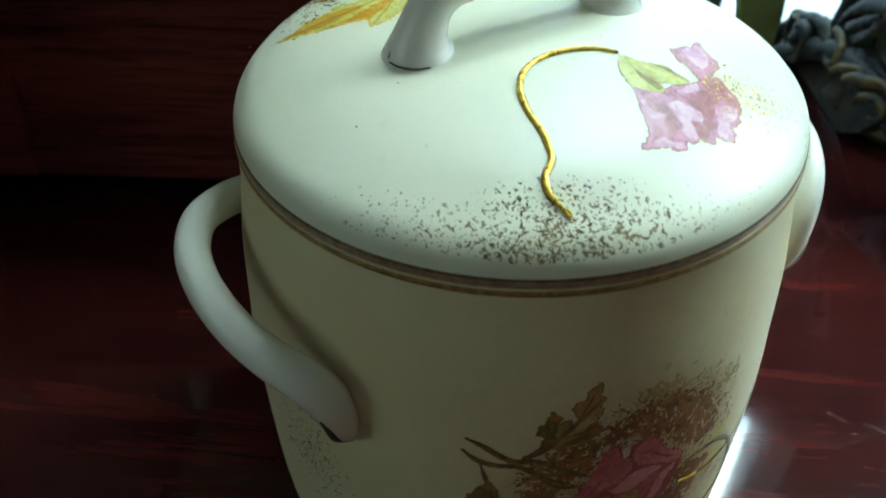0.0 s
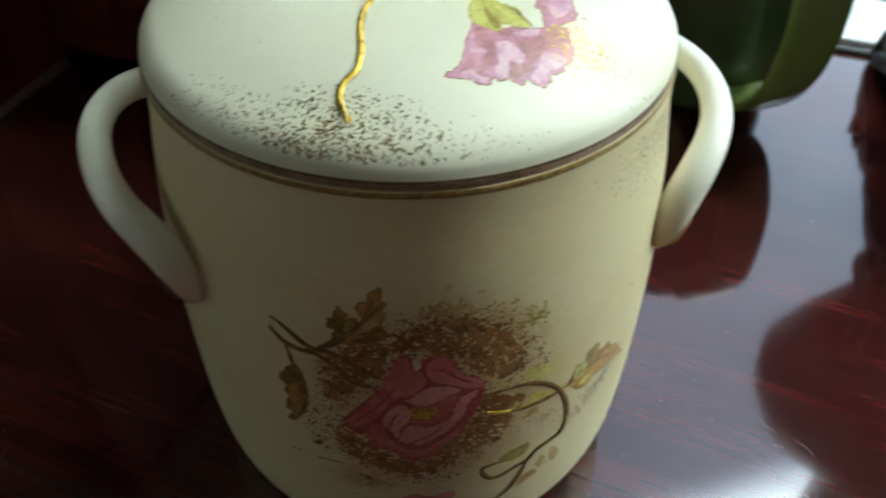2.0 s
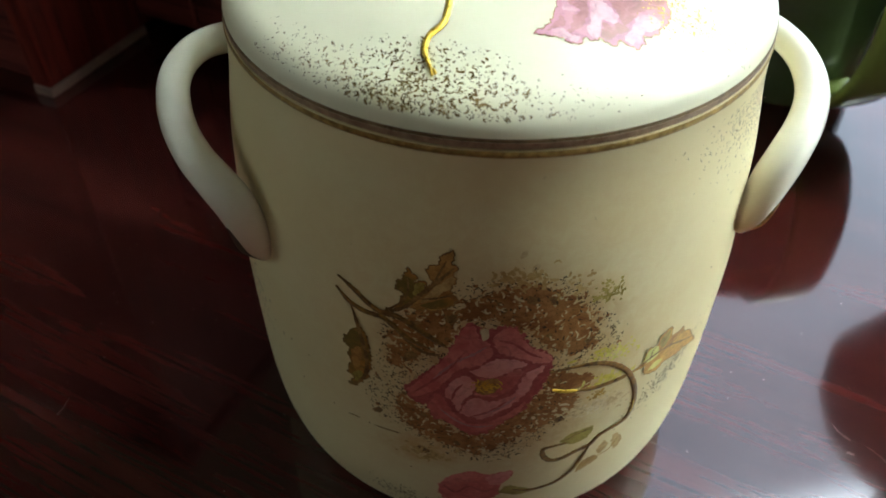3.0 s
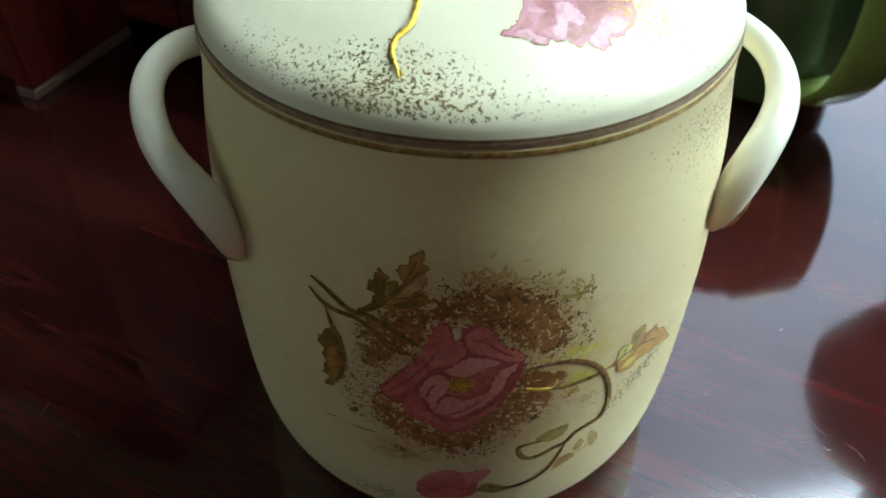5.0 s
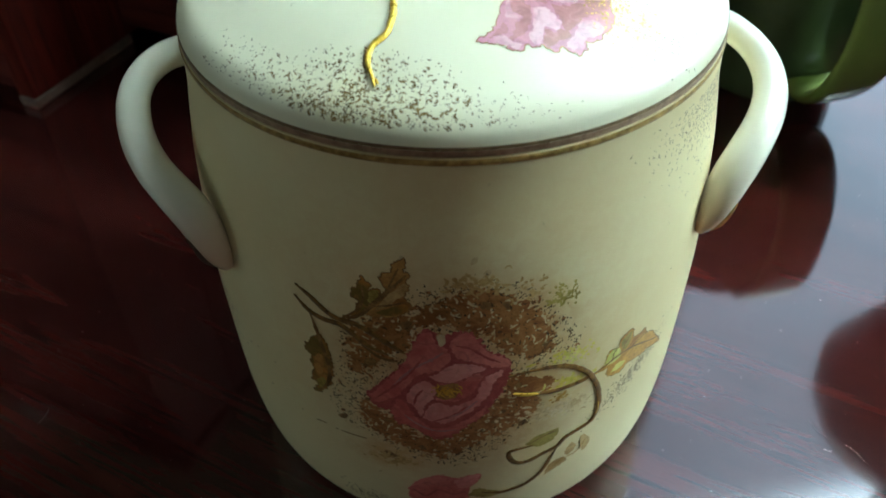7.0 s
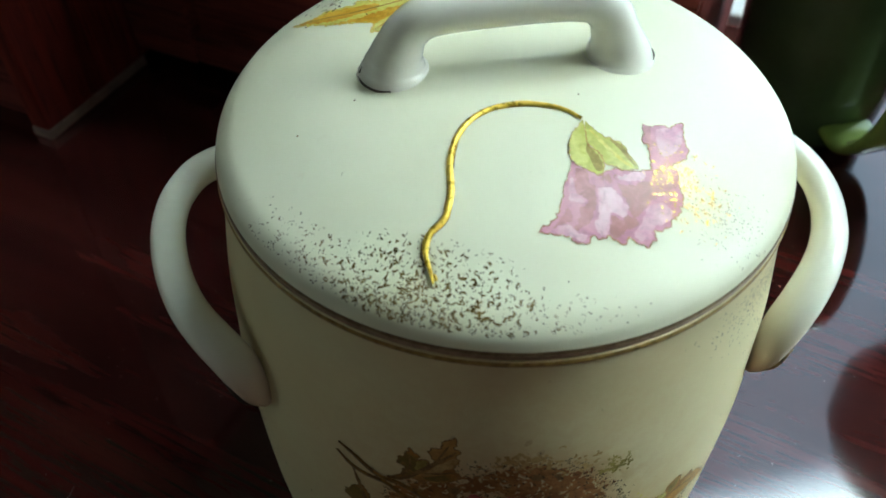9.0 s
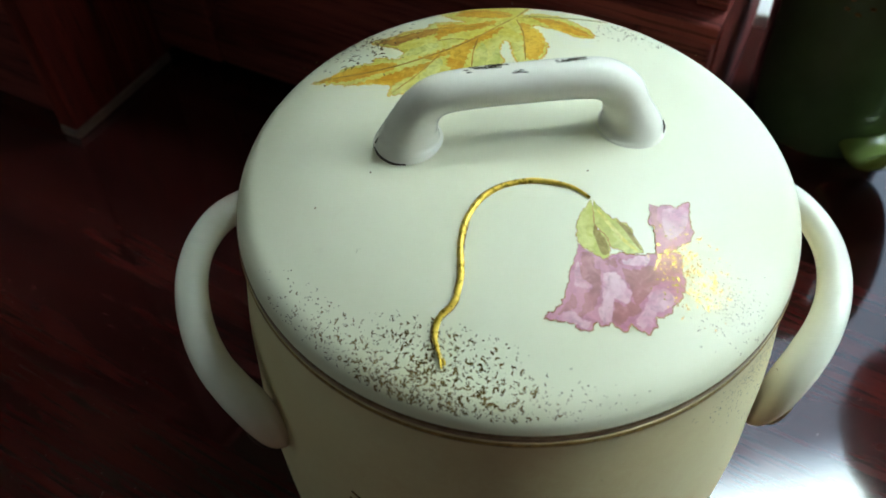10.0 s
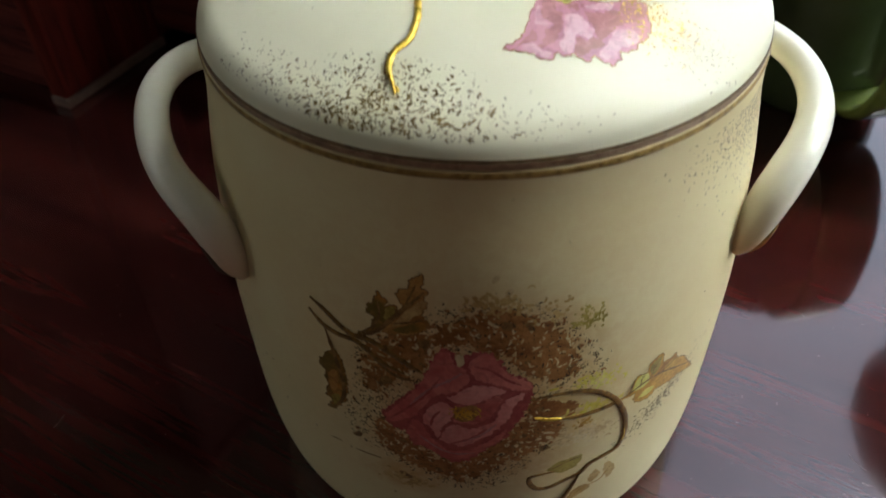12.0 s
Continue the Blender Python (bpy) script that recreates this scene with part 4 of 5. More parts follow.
    for i, line in enumerate(([(29.9, 78.2), (34, 79.2), (38.9, 80.8), (45.5, 80), (57, 74)], [(39.4, 80.7), (40.8, 84.2), (43.1, 87.7)], [(43.1, 80.4), (46.7, 81.6), (49.9, 82.6)], [(37, 79.4), (37, 82.7), (37.9, 84.1)])):
        stroke("vein", line, 0.75 if i == 0 else 0.38, S, 0.30, VEIN, body, wobble=0.5, seed=50 + i)
    (fx, fz), = [(47, 67.1)]
    flecks("stipple", 420, lambda rng: (lambda k: (fx + k * 8.5 + rng.gauss(0, 2.0), fz + k * 6.5 + rng.gauss(0, 2.2), 0.9))(rng.gauss(0, 0.75)), 0.42, S, 0.15, SPECKLE, body, 6, worm=0.4)
    decal("leaf", toothed(ruffle([(12.2, 55.3), (14.6, 58), (18.6, 58.8), (22, 58.7), (21.7, 55.2), (18.9, 53), (15.1, 52.9)], 0.3, 95, 5), 0.4, 3.0), S, 0.24, OLIVE, body, "small olive leaf inside the loop")
    stroke("vein", [(12.6, 54.9), (17.1, 57.1), (21.7, 58.3)], 0.5, S, 0.27, VEIN, body)
    for shape in ([(30, 45.5), (31, 49.6), (34.1, 45.3), (34.3, 42.1), (32.1, 40.1)], [(19.4, 34.7), (21.3, 40.5), (25, 41.6), (26.6, 38.6), (23.7, 36.6)], [(25.1, 44.1), (27.2, 47.8), (29.3, 44.8), (26.9, 41.5)]):
        decal("leaf", toothed(ruffle(shape, 0.4, 96, 5), 0.5, 4.0), S, 0.20, TAN_DAB, body)
    stroke("vein", [(19.4, 34.7), (24.4, 40), (29.8, 41.3), (32.7, 46.4)], 0.5, S, 0.23, OCHRE, body)
    decal("leaf", toothed(ruffle([(-4.3, 30.6), (-1.7, 34.7), (2.6, 33.1), (6.4, 30.5), (2.3, 28.3)], 0.3, 97, 5), 0.4, 5.0), S, 0.24, OLIVE, body)
    for (x, y), count, sx, sy, size, m_, seed in zip([(19.4, 112.4), (22.5, 89.9), (23.1, 80.1), (20.2, 68.8), (-1.7, 120.2), (11.2, 116.9), (21.2, 74.7), (-26.4, 49.2), (-34.2, 20.4), (26.4, 68)], (60, 70, 60, 90, 60, 30, 26, 40, 120, 40), (2.0, 3.4, 3.6, 5.0, 3.6, 2.4, 1.2, 4.0, 5.0, 3.0), (1.8, 1.5, 1.2, 2.2, 1.6, 2.0, 1.2, 2.0, 2.4, 1.6), (0.8, 0.85, 0.85, 1.0, 1.0, 0.8, 0.8, 1.1, 0.5, 0.9), (OLIVE, LEMON, LEMON, WASH_PALE, TAN_DAB, TAN_DAB, OCHRE, TAN_DAB, SPECKLE_PALE, WASH_PALE), range(60, 70)):
        flecks("tint_dab", count, lambda rng: (x + rng.gauss(0, sx), y + rng.gauss(0, sy), 1), size, S, 0.19, m_, body, seed, worm=0.35)
    bud = [(-21.8, 32.7), (-19.3, 38), (-15.7, 41.5), (-11.8, 43), (-8.5, 41.3), (-4.4, 42.8), (-0.7, 43.3), (-0.9, 39.4), (-3.6, 35), (-4, 29.1), (-8.4, 25.8), (-18.6, 24), (-21.4, 26.8)]
    decal("petal", toothed(ruffle(bud, 0.6, 46, 5), 0.6, 6.0), S, 0.22, ROSE, body, "small pink bud near the foot")
    decal("petal", toothed(ruffle([(-8.5, 39.9), (-4.6, 42.2), (-0.8, 43), (-1.8, 38.2), (-5.8, 35.1)], 0.4, 47, 5), 0.5, 7.0), S, 0.25, ROSE_LIGHT, body)
    stroke("petal_edge", [(-20.4, 33.2), (-16.7, 29.7), (-12.7, 34.1), (-8.4, 31.5), (-4.4, 33.6)], 0.8, S, 0.27, ROSE_DARK, body, wobble=0.8)
    # stray touches
    stroke("touch", [(-49.5, 55.6), (-47.4, 56.1), (-45.4, 56.4)], 0.5, S, 0.15, VEIN, body, wobble=0.6)
    stroke("touch", [(-40.9, 56), (-38, 56.1), (-35.1, 56.3), (-32.7, 56.4)], 0.6, S, 0.17, VEIN, body, wobble=0.6)
    stroke("touch", [(-12.3, 56.6), (-10.8, 56.4), (-9.2, 56.8)], 0.6, S, 0.17, VEIN, body)
    spots = [(-67.3, 57.9), (-62.6, 72.1), (-54.7, 56.3), (-30.1, 40.1), (57.9, 100.1), (-42.4, 71.5), (-42.4, 55.9), (-70.4, 72.4)]
    for i, (x, y) in enumerate(spots):
        decal("spot", oval(x, y, 0.35, 0.3, 0, 7), S, 0.12, VEIN, body, step=5)
    for x, y in [(-2.8, 127.1), (0.2, 123.3)]:
        decal("spot", ruffle(oval(x, y, 0.7, 1.2, -35, 8), 0.3, 48, 4), S, 0.12, WASH_PALE, body, step=5)
    # faint stipple below the rim and under the ear handles
    flecks("stipple", 1500, lambda rng: (80 + rng.gauss(0, 15), 148 - abs(rng.gauss(0, 9)), 0.8), 0.42, S, 0.12, SPECKLE_GREY, body, 8, "faint grey-brown stipple below the rim")
    flecks("stipple", 300, lambda rng: (-96 + rng.gauss(0, 8), 78 + rng.gauss(0, 9), 0.55), 0.85, S, 0.12, SPECKLE, body, 9)


def paint_lid(lid):
    def S(x, y, off=0.0):
        return on_lid(x, y, 0.09 + (off - 0.1) * (0.42 if off < 0.5 else 1.0))

    # stippled crescent above the seam
    rim = lid_arc(69.4)

    def crescent(centre, wide, deep, thick, limit):
        def where(rng):
            deg = centre + rng.gauss(0, wide)
            down = 2.2 + abs(rng.gauss(0, deep)) if rng.random() < thick else 2.2 + rng.uniform(0, limit)
            reach = limit * (1 - 0.5 * (abs(deg - centre) / (2.6 * wide)) ** 2)
            if down > reach or noise.noise(Vector((down * 0.5, deg * 0.55, centre))) < -0.30:
                return None
            a = rim - down
            return a * math.cos(radians(deg)), a * math.sin(radians(deg)), rng.choice((0.7, 0.9, 1.1, 1.3))
        return where
    flecks("stipple", 520, crescent(-111, 10.5, 10.0, 0.7, 19.0), 0.37, on_lid_arc, 0.10, SPECKLE_PALE, lid, 11, "brown-gold stippled crescent above the seam", worm=0.85)
    flecks("stipple", 250, crescent(-110, 9.0, 7.0, 0.9, 15.0), 0.43, on_lid_arc, 0.12, SPECKLE_PALE, lid, 19, worm=0.95)
    flecks("stipple", 620, crescent(-113, 12.0, 10.5, 0.6, 21.0), 0.28, on_lid_arc, 0.11, SPECKLE, lid, 17, worm=0.45)
    flecks("stipple", 260, crescent(-138, 7.5, 7.0, 0.6, 14.0), 0.28, on_lid_arc, 0.10, SPECKLE, lid, 12, worm=0.3)
    flecks("stipple", 120, crescent(-88, 6.0, 5.0, 0.8, 11.0), 0.24, on_lid_arc, 0.10, SPECKLE_GREY, lid, 18, worm=0.3)
    # gold stalk with the drooping flower
    stalk = [(-21.3, -57.4), (-21.7, -54.7), (-22.3, -51.9), (-22.3, -50), (-21.7, -48.2), (-20.6, -46.7), (-19, -45.5), (-17.7, -43.8), (-16.9, -41.4), (-16.2, -38.6), (-16, -35.2), (-15.9, -31.9), (-15, -27.6), (-13.5, -23.8), (-10.5, -19.7), (-6.6, -16.9), (-2.4, -15.6), (2.1, -15.3), (7.5, -16.5), (11, -18.3), (13.7, -20.9)]
    stroke("gold_stalk", stalk, 1.45, S, 0.10, GOLD, lid, "raised bright gold stalk", 0.70, steps=8, wobble=0.22, seed=2)
    stroke("gold_stalk", [(-20.7, -56.8), (-20.8, -56), (-21.1, -55.3)], 0.7, S, 0.12, GOLD, lid, raised=0.5)
    stroke("stalk_edge", [(-22.9, -47.1), (-22.3, -47.8), (-21.7, -48.3)], 0.35, S, 0.13, VEIN, lid, wobble=1.0, seed=59)
    fine = spline(stalk, 8)
    for k, (i, j, d) in enumerate(((10, 34, 1), (36, 58, -1), (60, 84, 1), (86, 104, -1), (106, 126, 1), (130, 150, -1))):
        beside = []
        for q0, q1 in zip(fine[i:j:3], fine[i + 1:j + 1:3]):
            run = math.hypot(q1[0] - q0[0], q1[1] - q0[1])
            beside.append((q0[0] - d * 0.80 * (q1[1] - q0[1]) / run, q0[1] + d * 0.80 * (q1[0] - q0[0]) / run))
        stroke("stalk_edge", beside, 0.24, S, 0.13, VEIN, lid, wobble=1.0, seed=60 + k)
    skirt = [(9.4, -33), (8.3, -35.9), (6.9, -38.9), (5.7, -41.7), (4.5, -45.8), (2.6, -47.5), (0.1, -49.3), (2.9, -50.1), (6, -50.7), (6.7, -51.6), (8, -52.2), (9.7, -52), (10.8, -50.6), (11.8, -51.5), (13.8, -50.8), (15.4, -52), (17.1, -52), (18, -50.9), (19.1, -52), (20.6, -52.3), (21.5, -53.3), (22.5, -51.9), (23.5, -51), (23.3, -49.4), (25.3, -49.2), (26.9, -48.1), (27.9, -46.6), (29.4, -45.3), (30.7, -43.4), (31.3, -40.9), (31, -38.8), (31.4, -35), (27.3, -35.1), (24.5, -35.3), (22, -35.7), (17.7, -35.2), (15.1, -36.4), (12.2, -35.3)]
    skirt = toothed(ruffle(skirt, 0.25, 90, 3), 0.45, 5.0)
    decal("petal", skirt, S, 0.12, MAUVE, lid, "mauve drooping flower skirt with rust edge")
    stroke("petal_edge", skirt + skirt[:1], 0.24, S, 0.15, RUST, lid, steps=2, wobble=1.2, seed=21)
    folds = (
        ([(9.7, -34.6), (12.2, -35.6), (12, -38.7), (13.1, -39.4), (12.8, -42.9), (12, -45.2), (10.5, -47.5), (8.4, -49), (7.2, -49.4), (7.9, -47.6), (8.9, -46.2), (8.8, -44.3), (10.8, -43.6), (10.6, -42.4), (9.4, -41.8), (8.8, -40.3)], MAUVE_DARK),
        ([(6.5, -43.7), (5.8, -45.5), (4.1, -47.5), (2.7, -48.6), (4.5, -49), (5.8, -47.9), (7.1, -47.2), (7.1, -44.9)], MAUVE_DARK),
        ([(17.8, -38.7), (21.1, -39.2), (24.3, -38.1), (25.3, -39.4), (28.7, -40.9), (26.1, -41.8), (23.8, -43.2), (22.3, -45), (19.8, -47), (19.1, -45.7), (18.6, -42.6), (17.8, -40.7)], MAUVE_DARK),
        ([(14.8, -46.3), (16.3, -46.8), (17.3, -47.6), (18.2, -45.9), (19.6, -46.8), (20.3, -47.9), (18.6, -49.4), (16.7, -50.2), (15.6, -51.1), (14.5, -50.4), (14.6, -48.7)], MAUVE_DARK),
        ([(25.7, -35.9), (30.7, -35.9), (30.7, -38.8), (28.5, -40.4), (25.7, -39)], MAUVE_DARK),
        ([(8.5, -35.9), (8.9, -37.9), (9, -41.1), (10.7, -42.3), (9.8, -43.6), (7.8, -42.9), (7, -41.8), (7.7, -39.3)], MAUVE_LIGHT),
        ([(13.5, -39.9), (16.4, -39.9), (17.9, -42), (18.9, -44.9), (17.4, -47), (15.6, -45.7), (14.5, -48.1), (13.6, -50.3), (12, -50.4), (11.6, -48), (12.8, -45.7)], MAUVE_LIGHT),
        ([(18.3, -37.1), (21.9, -36.1), (24.4, -35.7), (23.8, -37.7), (21, -38.3), (18.6, -38)], MAUVE_LIGHT),
        ([(22.9, -44.4), (26.7, -43.5), (27.7, -45.9), (26, -47.8), (23.4, -48.9), (22.4, -51.3), (20.1, -51.4), (19.1, -50.3), (21.1, -48)], MAUVE_LIGHT),
        ([(4, -48.1), (6.6, -48.2), (7.8, -49.8), (9.6, -50.6), (8.3, -51.7), (6.8, -50.8), (4.3, -50), (2, -49.5)], MAUVE_LIGHT))
    for i, (corners, m_) in enumerate(folds):
        decal("petal_fold", toothed(ruffle(corners, 0.35, 100 + i, 5), 0.45, 8.0 + i), S, 0.16 + 0.012 * i, m_, lid)
    (cx, cy), = [(16.1, -37.3)]
    flecks("centre_shadow", 30, lambda rng: (cx + rng.gauss(0, 0.9), cy + rng.gauss(0, 0.6), 1), 0.5, S, 0.30, MAUVE_DARK, lid, 23, worm=0.3)
    flag = toothed(ruffle([(26.7, -22.6), (28.8, -23), (30.9, -22.5), (32.9, -23), (35.9, -21.5), (35.6, -24.4), (35.4, -27), (35.1, -30.3), (33.3, -32.3), (31.1, -33.7), (28.4, -34.9), (25.9, -35.2), (26.6, -31.1), (26.7, -28.5), (25.7, -27.9), (26.5, -25.2)], 0.3, 91, 4), 0.45, 6.0)
    decal("petal", flag, S, 0.17, MAUVE, lid)
    decal("petal_fold", ruffle([(26.9, -23.1), (28.4, -23.3), (27.8, -27), (29.5, -28.1), (27, -29), (26.2, -27.6)], 0.35, 120, 5), S, 0.19, MAUVE_DARK, lid)
    decal("petal_fold", ruffle([(29.5, -23.9), (34.7, -23), (34.7, -26.6), (32.5, -30.1), (29.2, -31.7), (28.7, -28.1)], 0.35, 121, 5), S, 0.20, MAUVE_LIGHT, lid)
    stroke("petal_edge", flag + flag[:1], 0.24, S, 0.215, RUST, lid, steps=2, wobble=1.2, seed=22)
    near_leaf = toothed(ruffle([(13.8, -21.1), (11.8, -24), (10.3, -26.4), (9.4, -29.3), (9.3, -31.8), (10.3, -33.4), (11.7, -34.9), (12.7, -36), (14.4, -36.7), (15.7, -35.1), (16, -32.6), (15.2, -30.5), (13.8, -29), (13.7, -26), (13.9, -23)], 0.25, 92, 5), 0.4, 3.0)
    decal("calyx_leaf", near_leaf, S, 0.29, LIME, lid, "yellow-green calyx leaf")
    decal("calyx_shade", ruffle([(13.7, -27.5), (14.3, -30), (15.6, -32.6), (15.5, -35.1), (14.1, -35.6), (13.5, -33.3), (13, -30)], 0.3, 95, 5), S, 0.30, OLIVE, lid)
    far_leaf = toothed(ruffle([(14.3, -21.6), (15.8, -24.1), (17.6, -26.2), (19.5, -27.2), (21.1, -28.6), (21.8, -30.9), (22.7, -33.3), (23.2, -34.9), (21.4, -35.5), (19.6, -35.4), (17.9, -34.4), (16.2, -33.5), (15.6, -31.2), (14.4, -29.4), (13.6, -28), (13.8, -24.5)], 0.25, 94, 5), 0.4, 4.0)
    decal("calyx_leaf", far_leaf, S, 0.33, LIME, lid, "yellow-green calyx leaf")
    decal("calyx_shade", ruffle([(18.3, -27), (20.9, -28.9), (21.7, -31.5), (22.7, -34.4), (21.5, -32.9), (20.2, -30.1)], 0.3, 96, 5), S, 0.34, OLIVE, lid)
    stroke("fold", [(14.7, -24), (17, -28.3), (19.5, -32.3), (21.9, -34.8)], 0.9, S, 0.35, LEMON, lid, wobble=0.6)
    for k, edge in enumerate((near_leaf, far_leaf)):
        stroke("leaf_edge", edge + edge[:1], 0.15, S, 0.36, RUST, lid, steps=2, wobble=1.2, seed=24 + k)
    # scattered gold flakes
    (gx, gy), (hx, hy), (kx, ky) = [(29.1, -37.8), (34.8, -40.6), (40.1, -46.2)]
    flecks("gold_fleck", 110, lambda rng: (gx + rng.gauss(0, 2.6), gy + rng.gauss(0, 4.6), rng.choice((0.6, 0.9, 1.2))), 0.36, S, 0.34, FLAKE_GOLD, lid, 13, "scattered bright gold flakes", worm=0.55)
    flecks("gold_fleck", 140, lambda rng: (hx + rng.gauss(0, 3.8), hy + rng.gauss(0, 4.0), rng.choice((0.6, 0.9, 1.2))), 0.38, S, 0.30, FLAKE_GOLD, lid, 16, worm=0.6)
    flecks("stipple", 260, lambda rng: (kx + rng.gauss(0, 4.5), ky + rng.gauss(0, 4.0), 0.8), 0.25, S, 0.10, SPECKLE_GREY, lid, 14)
    # yellow maple leaf on the far side
    outline = toothed(ruffle([(-51.7, 30.9), (-45.5, 31.3), (-42.2, 33.6), (-35.1, 33), (-34.2, 35.4), (-28.8, 33), (-26.9, 34.7), (-28, 38.1), (-33.7, 42.6), (-35.5, 46.1), (-30.3, 46.2), (-25.5, 48.3), (-20.8, 48.1), (-17.5, 51.3), (-8.9, 49.4), (-12.6, 53.2), (-16.2, 60.6), (-10.4, 57.8), (-6.7, 63), (-0.7, 59.9), (5, 60), (10.5, 60.1), (7.4, 53.1), (13.2, 53.9), (18.4, 51.2), (23.6, 44.9), (25.1, 38.9), (20.1, 38.7), (17.5, 41.4), (9.6, 45.3), (10.8, 40), (11.5, 33.5), (9.1, 28.1), (4.8, 26.3), (2.6, 26.4), (1.9, 33.5), (0.5, 37.3), (-1.5, 31.1), (-1.4, 26), (-15.8, 23), (-23.9, 18.7), (-30.7, 16.9), (-30.3, 20.7), (-33, 22.6), (-42.2, 25.1)], 0.35, 130, 3), 0.8, 9.0)
    decal("leaf_blade", outline, S, 0.10, LEMON, lid, "yellow autumn leaf on the lid's far side")
    stroke("leaf_edge", outline + outline[:1], 0.35, S, 0.13, AMBER, lid, steps=2, wobble=1.0, seed=50)
    tints = (
        ([(-50.1, 30.4), (-42.1, 32.3), (-35.1, 31.9), (-28.8, 31.3), (-30.3, 28.2), (-37.7, 26.6), (-43.7, 27.1)], AMBER),
        ([(-39.9, 24.8), (-33, 25.6), (-25.9, 27.8), (-19.9, 29.1), (-23, 25.2), (-28.9, 21.6), (-30.4, 17.7), (-30.6, 21.5)], AMBER),
        ([(-34.7, 44.8), (-28.7, 45.3), (-20.5, 46.8), (-14.6, 46.9), (-19.4, 43.2), (-25.6, 41.8), (-28.7, 40.2)], RUST_LEAF),
        ([(-16.6, 49.9), (-8.2, 47.7), (-0.3, 48.8), (-5.4, 44.4), (-13.2, 43.1), (-17.2, 40.7)], AMBER),
        ([(-12.5, 55.3), (-6.6, 58.9), (2.1, 56.1), (4, 51.8), (-1.7, 51)], AMBER),
        ([(5.9, 47.6), (8.8, 43.9), (10.9, 36.9), (10.4, 31.3), (7.9, 28.2), (5.6, 28.3), (5.2, 34.8)], AMBER),
        ([(9.4, 50.7), (16.3, 48.6), (22.5, 43.2), (24.3, 39.4), (19.6, 40.3), (14, 44)], AMBER),
        ([(-15.6, 26.9), (-13.8, 33.4), (-5.9, 38.1), (-9.4, 32), (-12.1, 24.7)], AMBER),
        ([(-22.8, 31.9), (-13.6, 35.7), (-5.7, 41.1), (0.9, 45), (-2.8, 39.5), (-10.8, 34.1), (-18.4, 30.5)], AMBER))
    for i, (shape, m_) in enumerate(tints):
        decal("leaf_tint", toothed(ruffle(shape, 0.5, 140 + i, 5), 0.9, 15.0 + i), S, 0.15 + 0.008 * i, m_, lid)
    for i, shape in enumerate(([(-23.9, 20.6), (-20, 27.7), (-16.9, 30.7), (-17.4, 25.7), (-20.2, 22.3)], [(-9.9, 25.1), (-7.6, 32.6), (-5.3, 36.2), (-4.8, 30.1), (-6.1, 25.2)], [(-28.8, 33.5), (-22.6, 37.7), (-17.3, 38.2), (-19.7, 34.1)], [(-5.1, 26.6), (-1.8, 33.9), (-1.6, 26.8)])):
        decal("leaf_tint", toothed(ruffle(shape, 0.4, 150 + i, 5), 0.6, 25.0 + i), S, 0.235, LIME, lid)
    for i, line in enumerate(([(4.9, 50.4), (-5.7, 40.5), (-13.7, 35.1), (-25.8, 30.2), (-37.8, 28.7), (-50.9, 30.6)], [(-0.6, 45.8), (-13, 46.5), (-24, 47), (-34.7, 45.2)], [(4, 51.8), (-2.7, 56.8), (-10.4, 57.8)], [(-16.8, 32.9), (-22.3, 25.5), (-30.1, 17.7)], [(5.1, 49.1), (5.9, 40.7), (4.9, 27.3)], [(5.6, 50.3), (12.5, 49.9), (18.2, 45.6), (24.6, 39.5)], [(5.3, 50.8), (7.4, 54.7), (10.1, 59.6)], [(-6.4, 39.3), (-8.2, 32.6), (-9.3, 25)], [(-8.9, 38.5), (-13.4, 39.8), (-18, 39.6)])):
        stroke("vein", line, 0.6 if i == 0 else 0.38, S, 0.26, OCHRE, lid, wobble=0.8, seed=70 + i)
    stroke("leaf_stalk", [(7.2, 51.6), (17.5, 51), (25.7, 51.1), (31.6, 50.8)], 0.9, S, 0.2, OLIVE, lid)
    (ax, ay), (bx, by) = [(-38.2, 44.2), (37.3, 44.5)]
    flecks("stipple", 170, lambda rng: (ax + rng.gauss(0, 6), ay + rng.gauss(0, 6), 0.7), 0.75, S, 0.24, SPECKLE, lid, 15)
    flecks("stipple", 150, lambda rng: (bx + rng.gauss(0, 7), by + rng.gauss(0, 4), 0.6), 0.6, S, 0.12, SPECKLE_PALE, lid, 26)
    for x, y in [(-48.1, -16), (14.5, -12.8), (-35.2, -8.5)]:
        decal("spot", oval(x, y, 0.26, 0.24, 0, 7), S, 0.1, VEIN, lid, step=5)


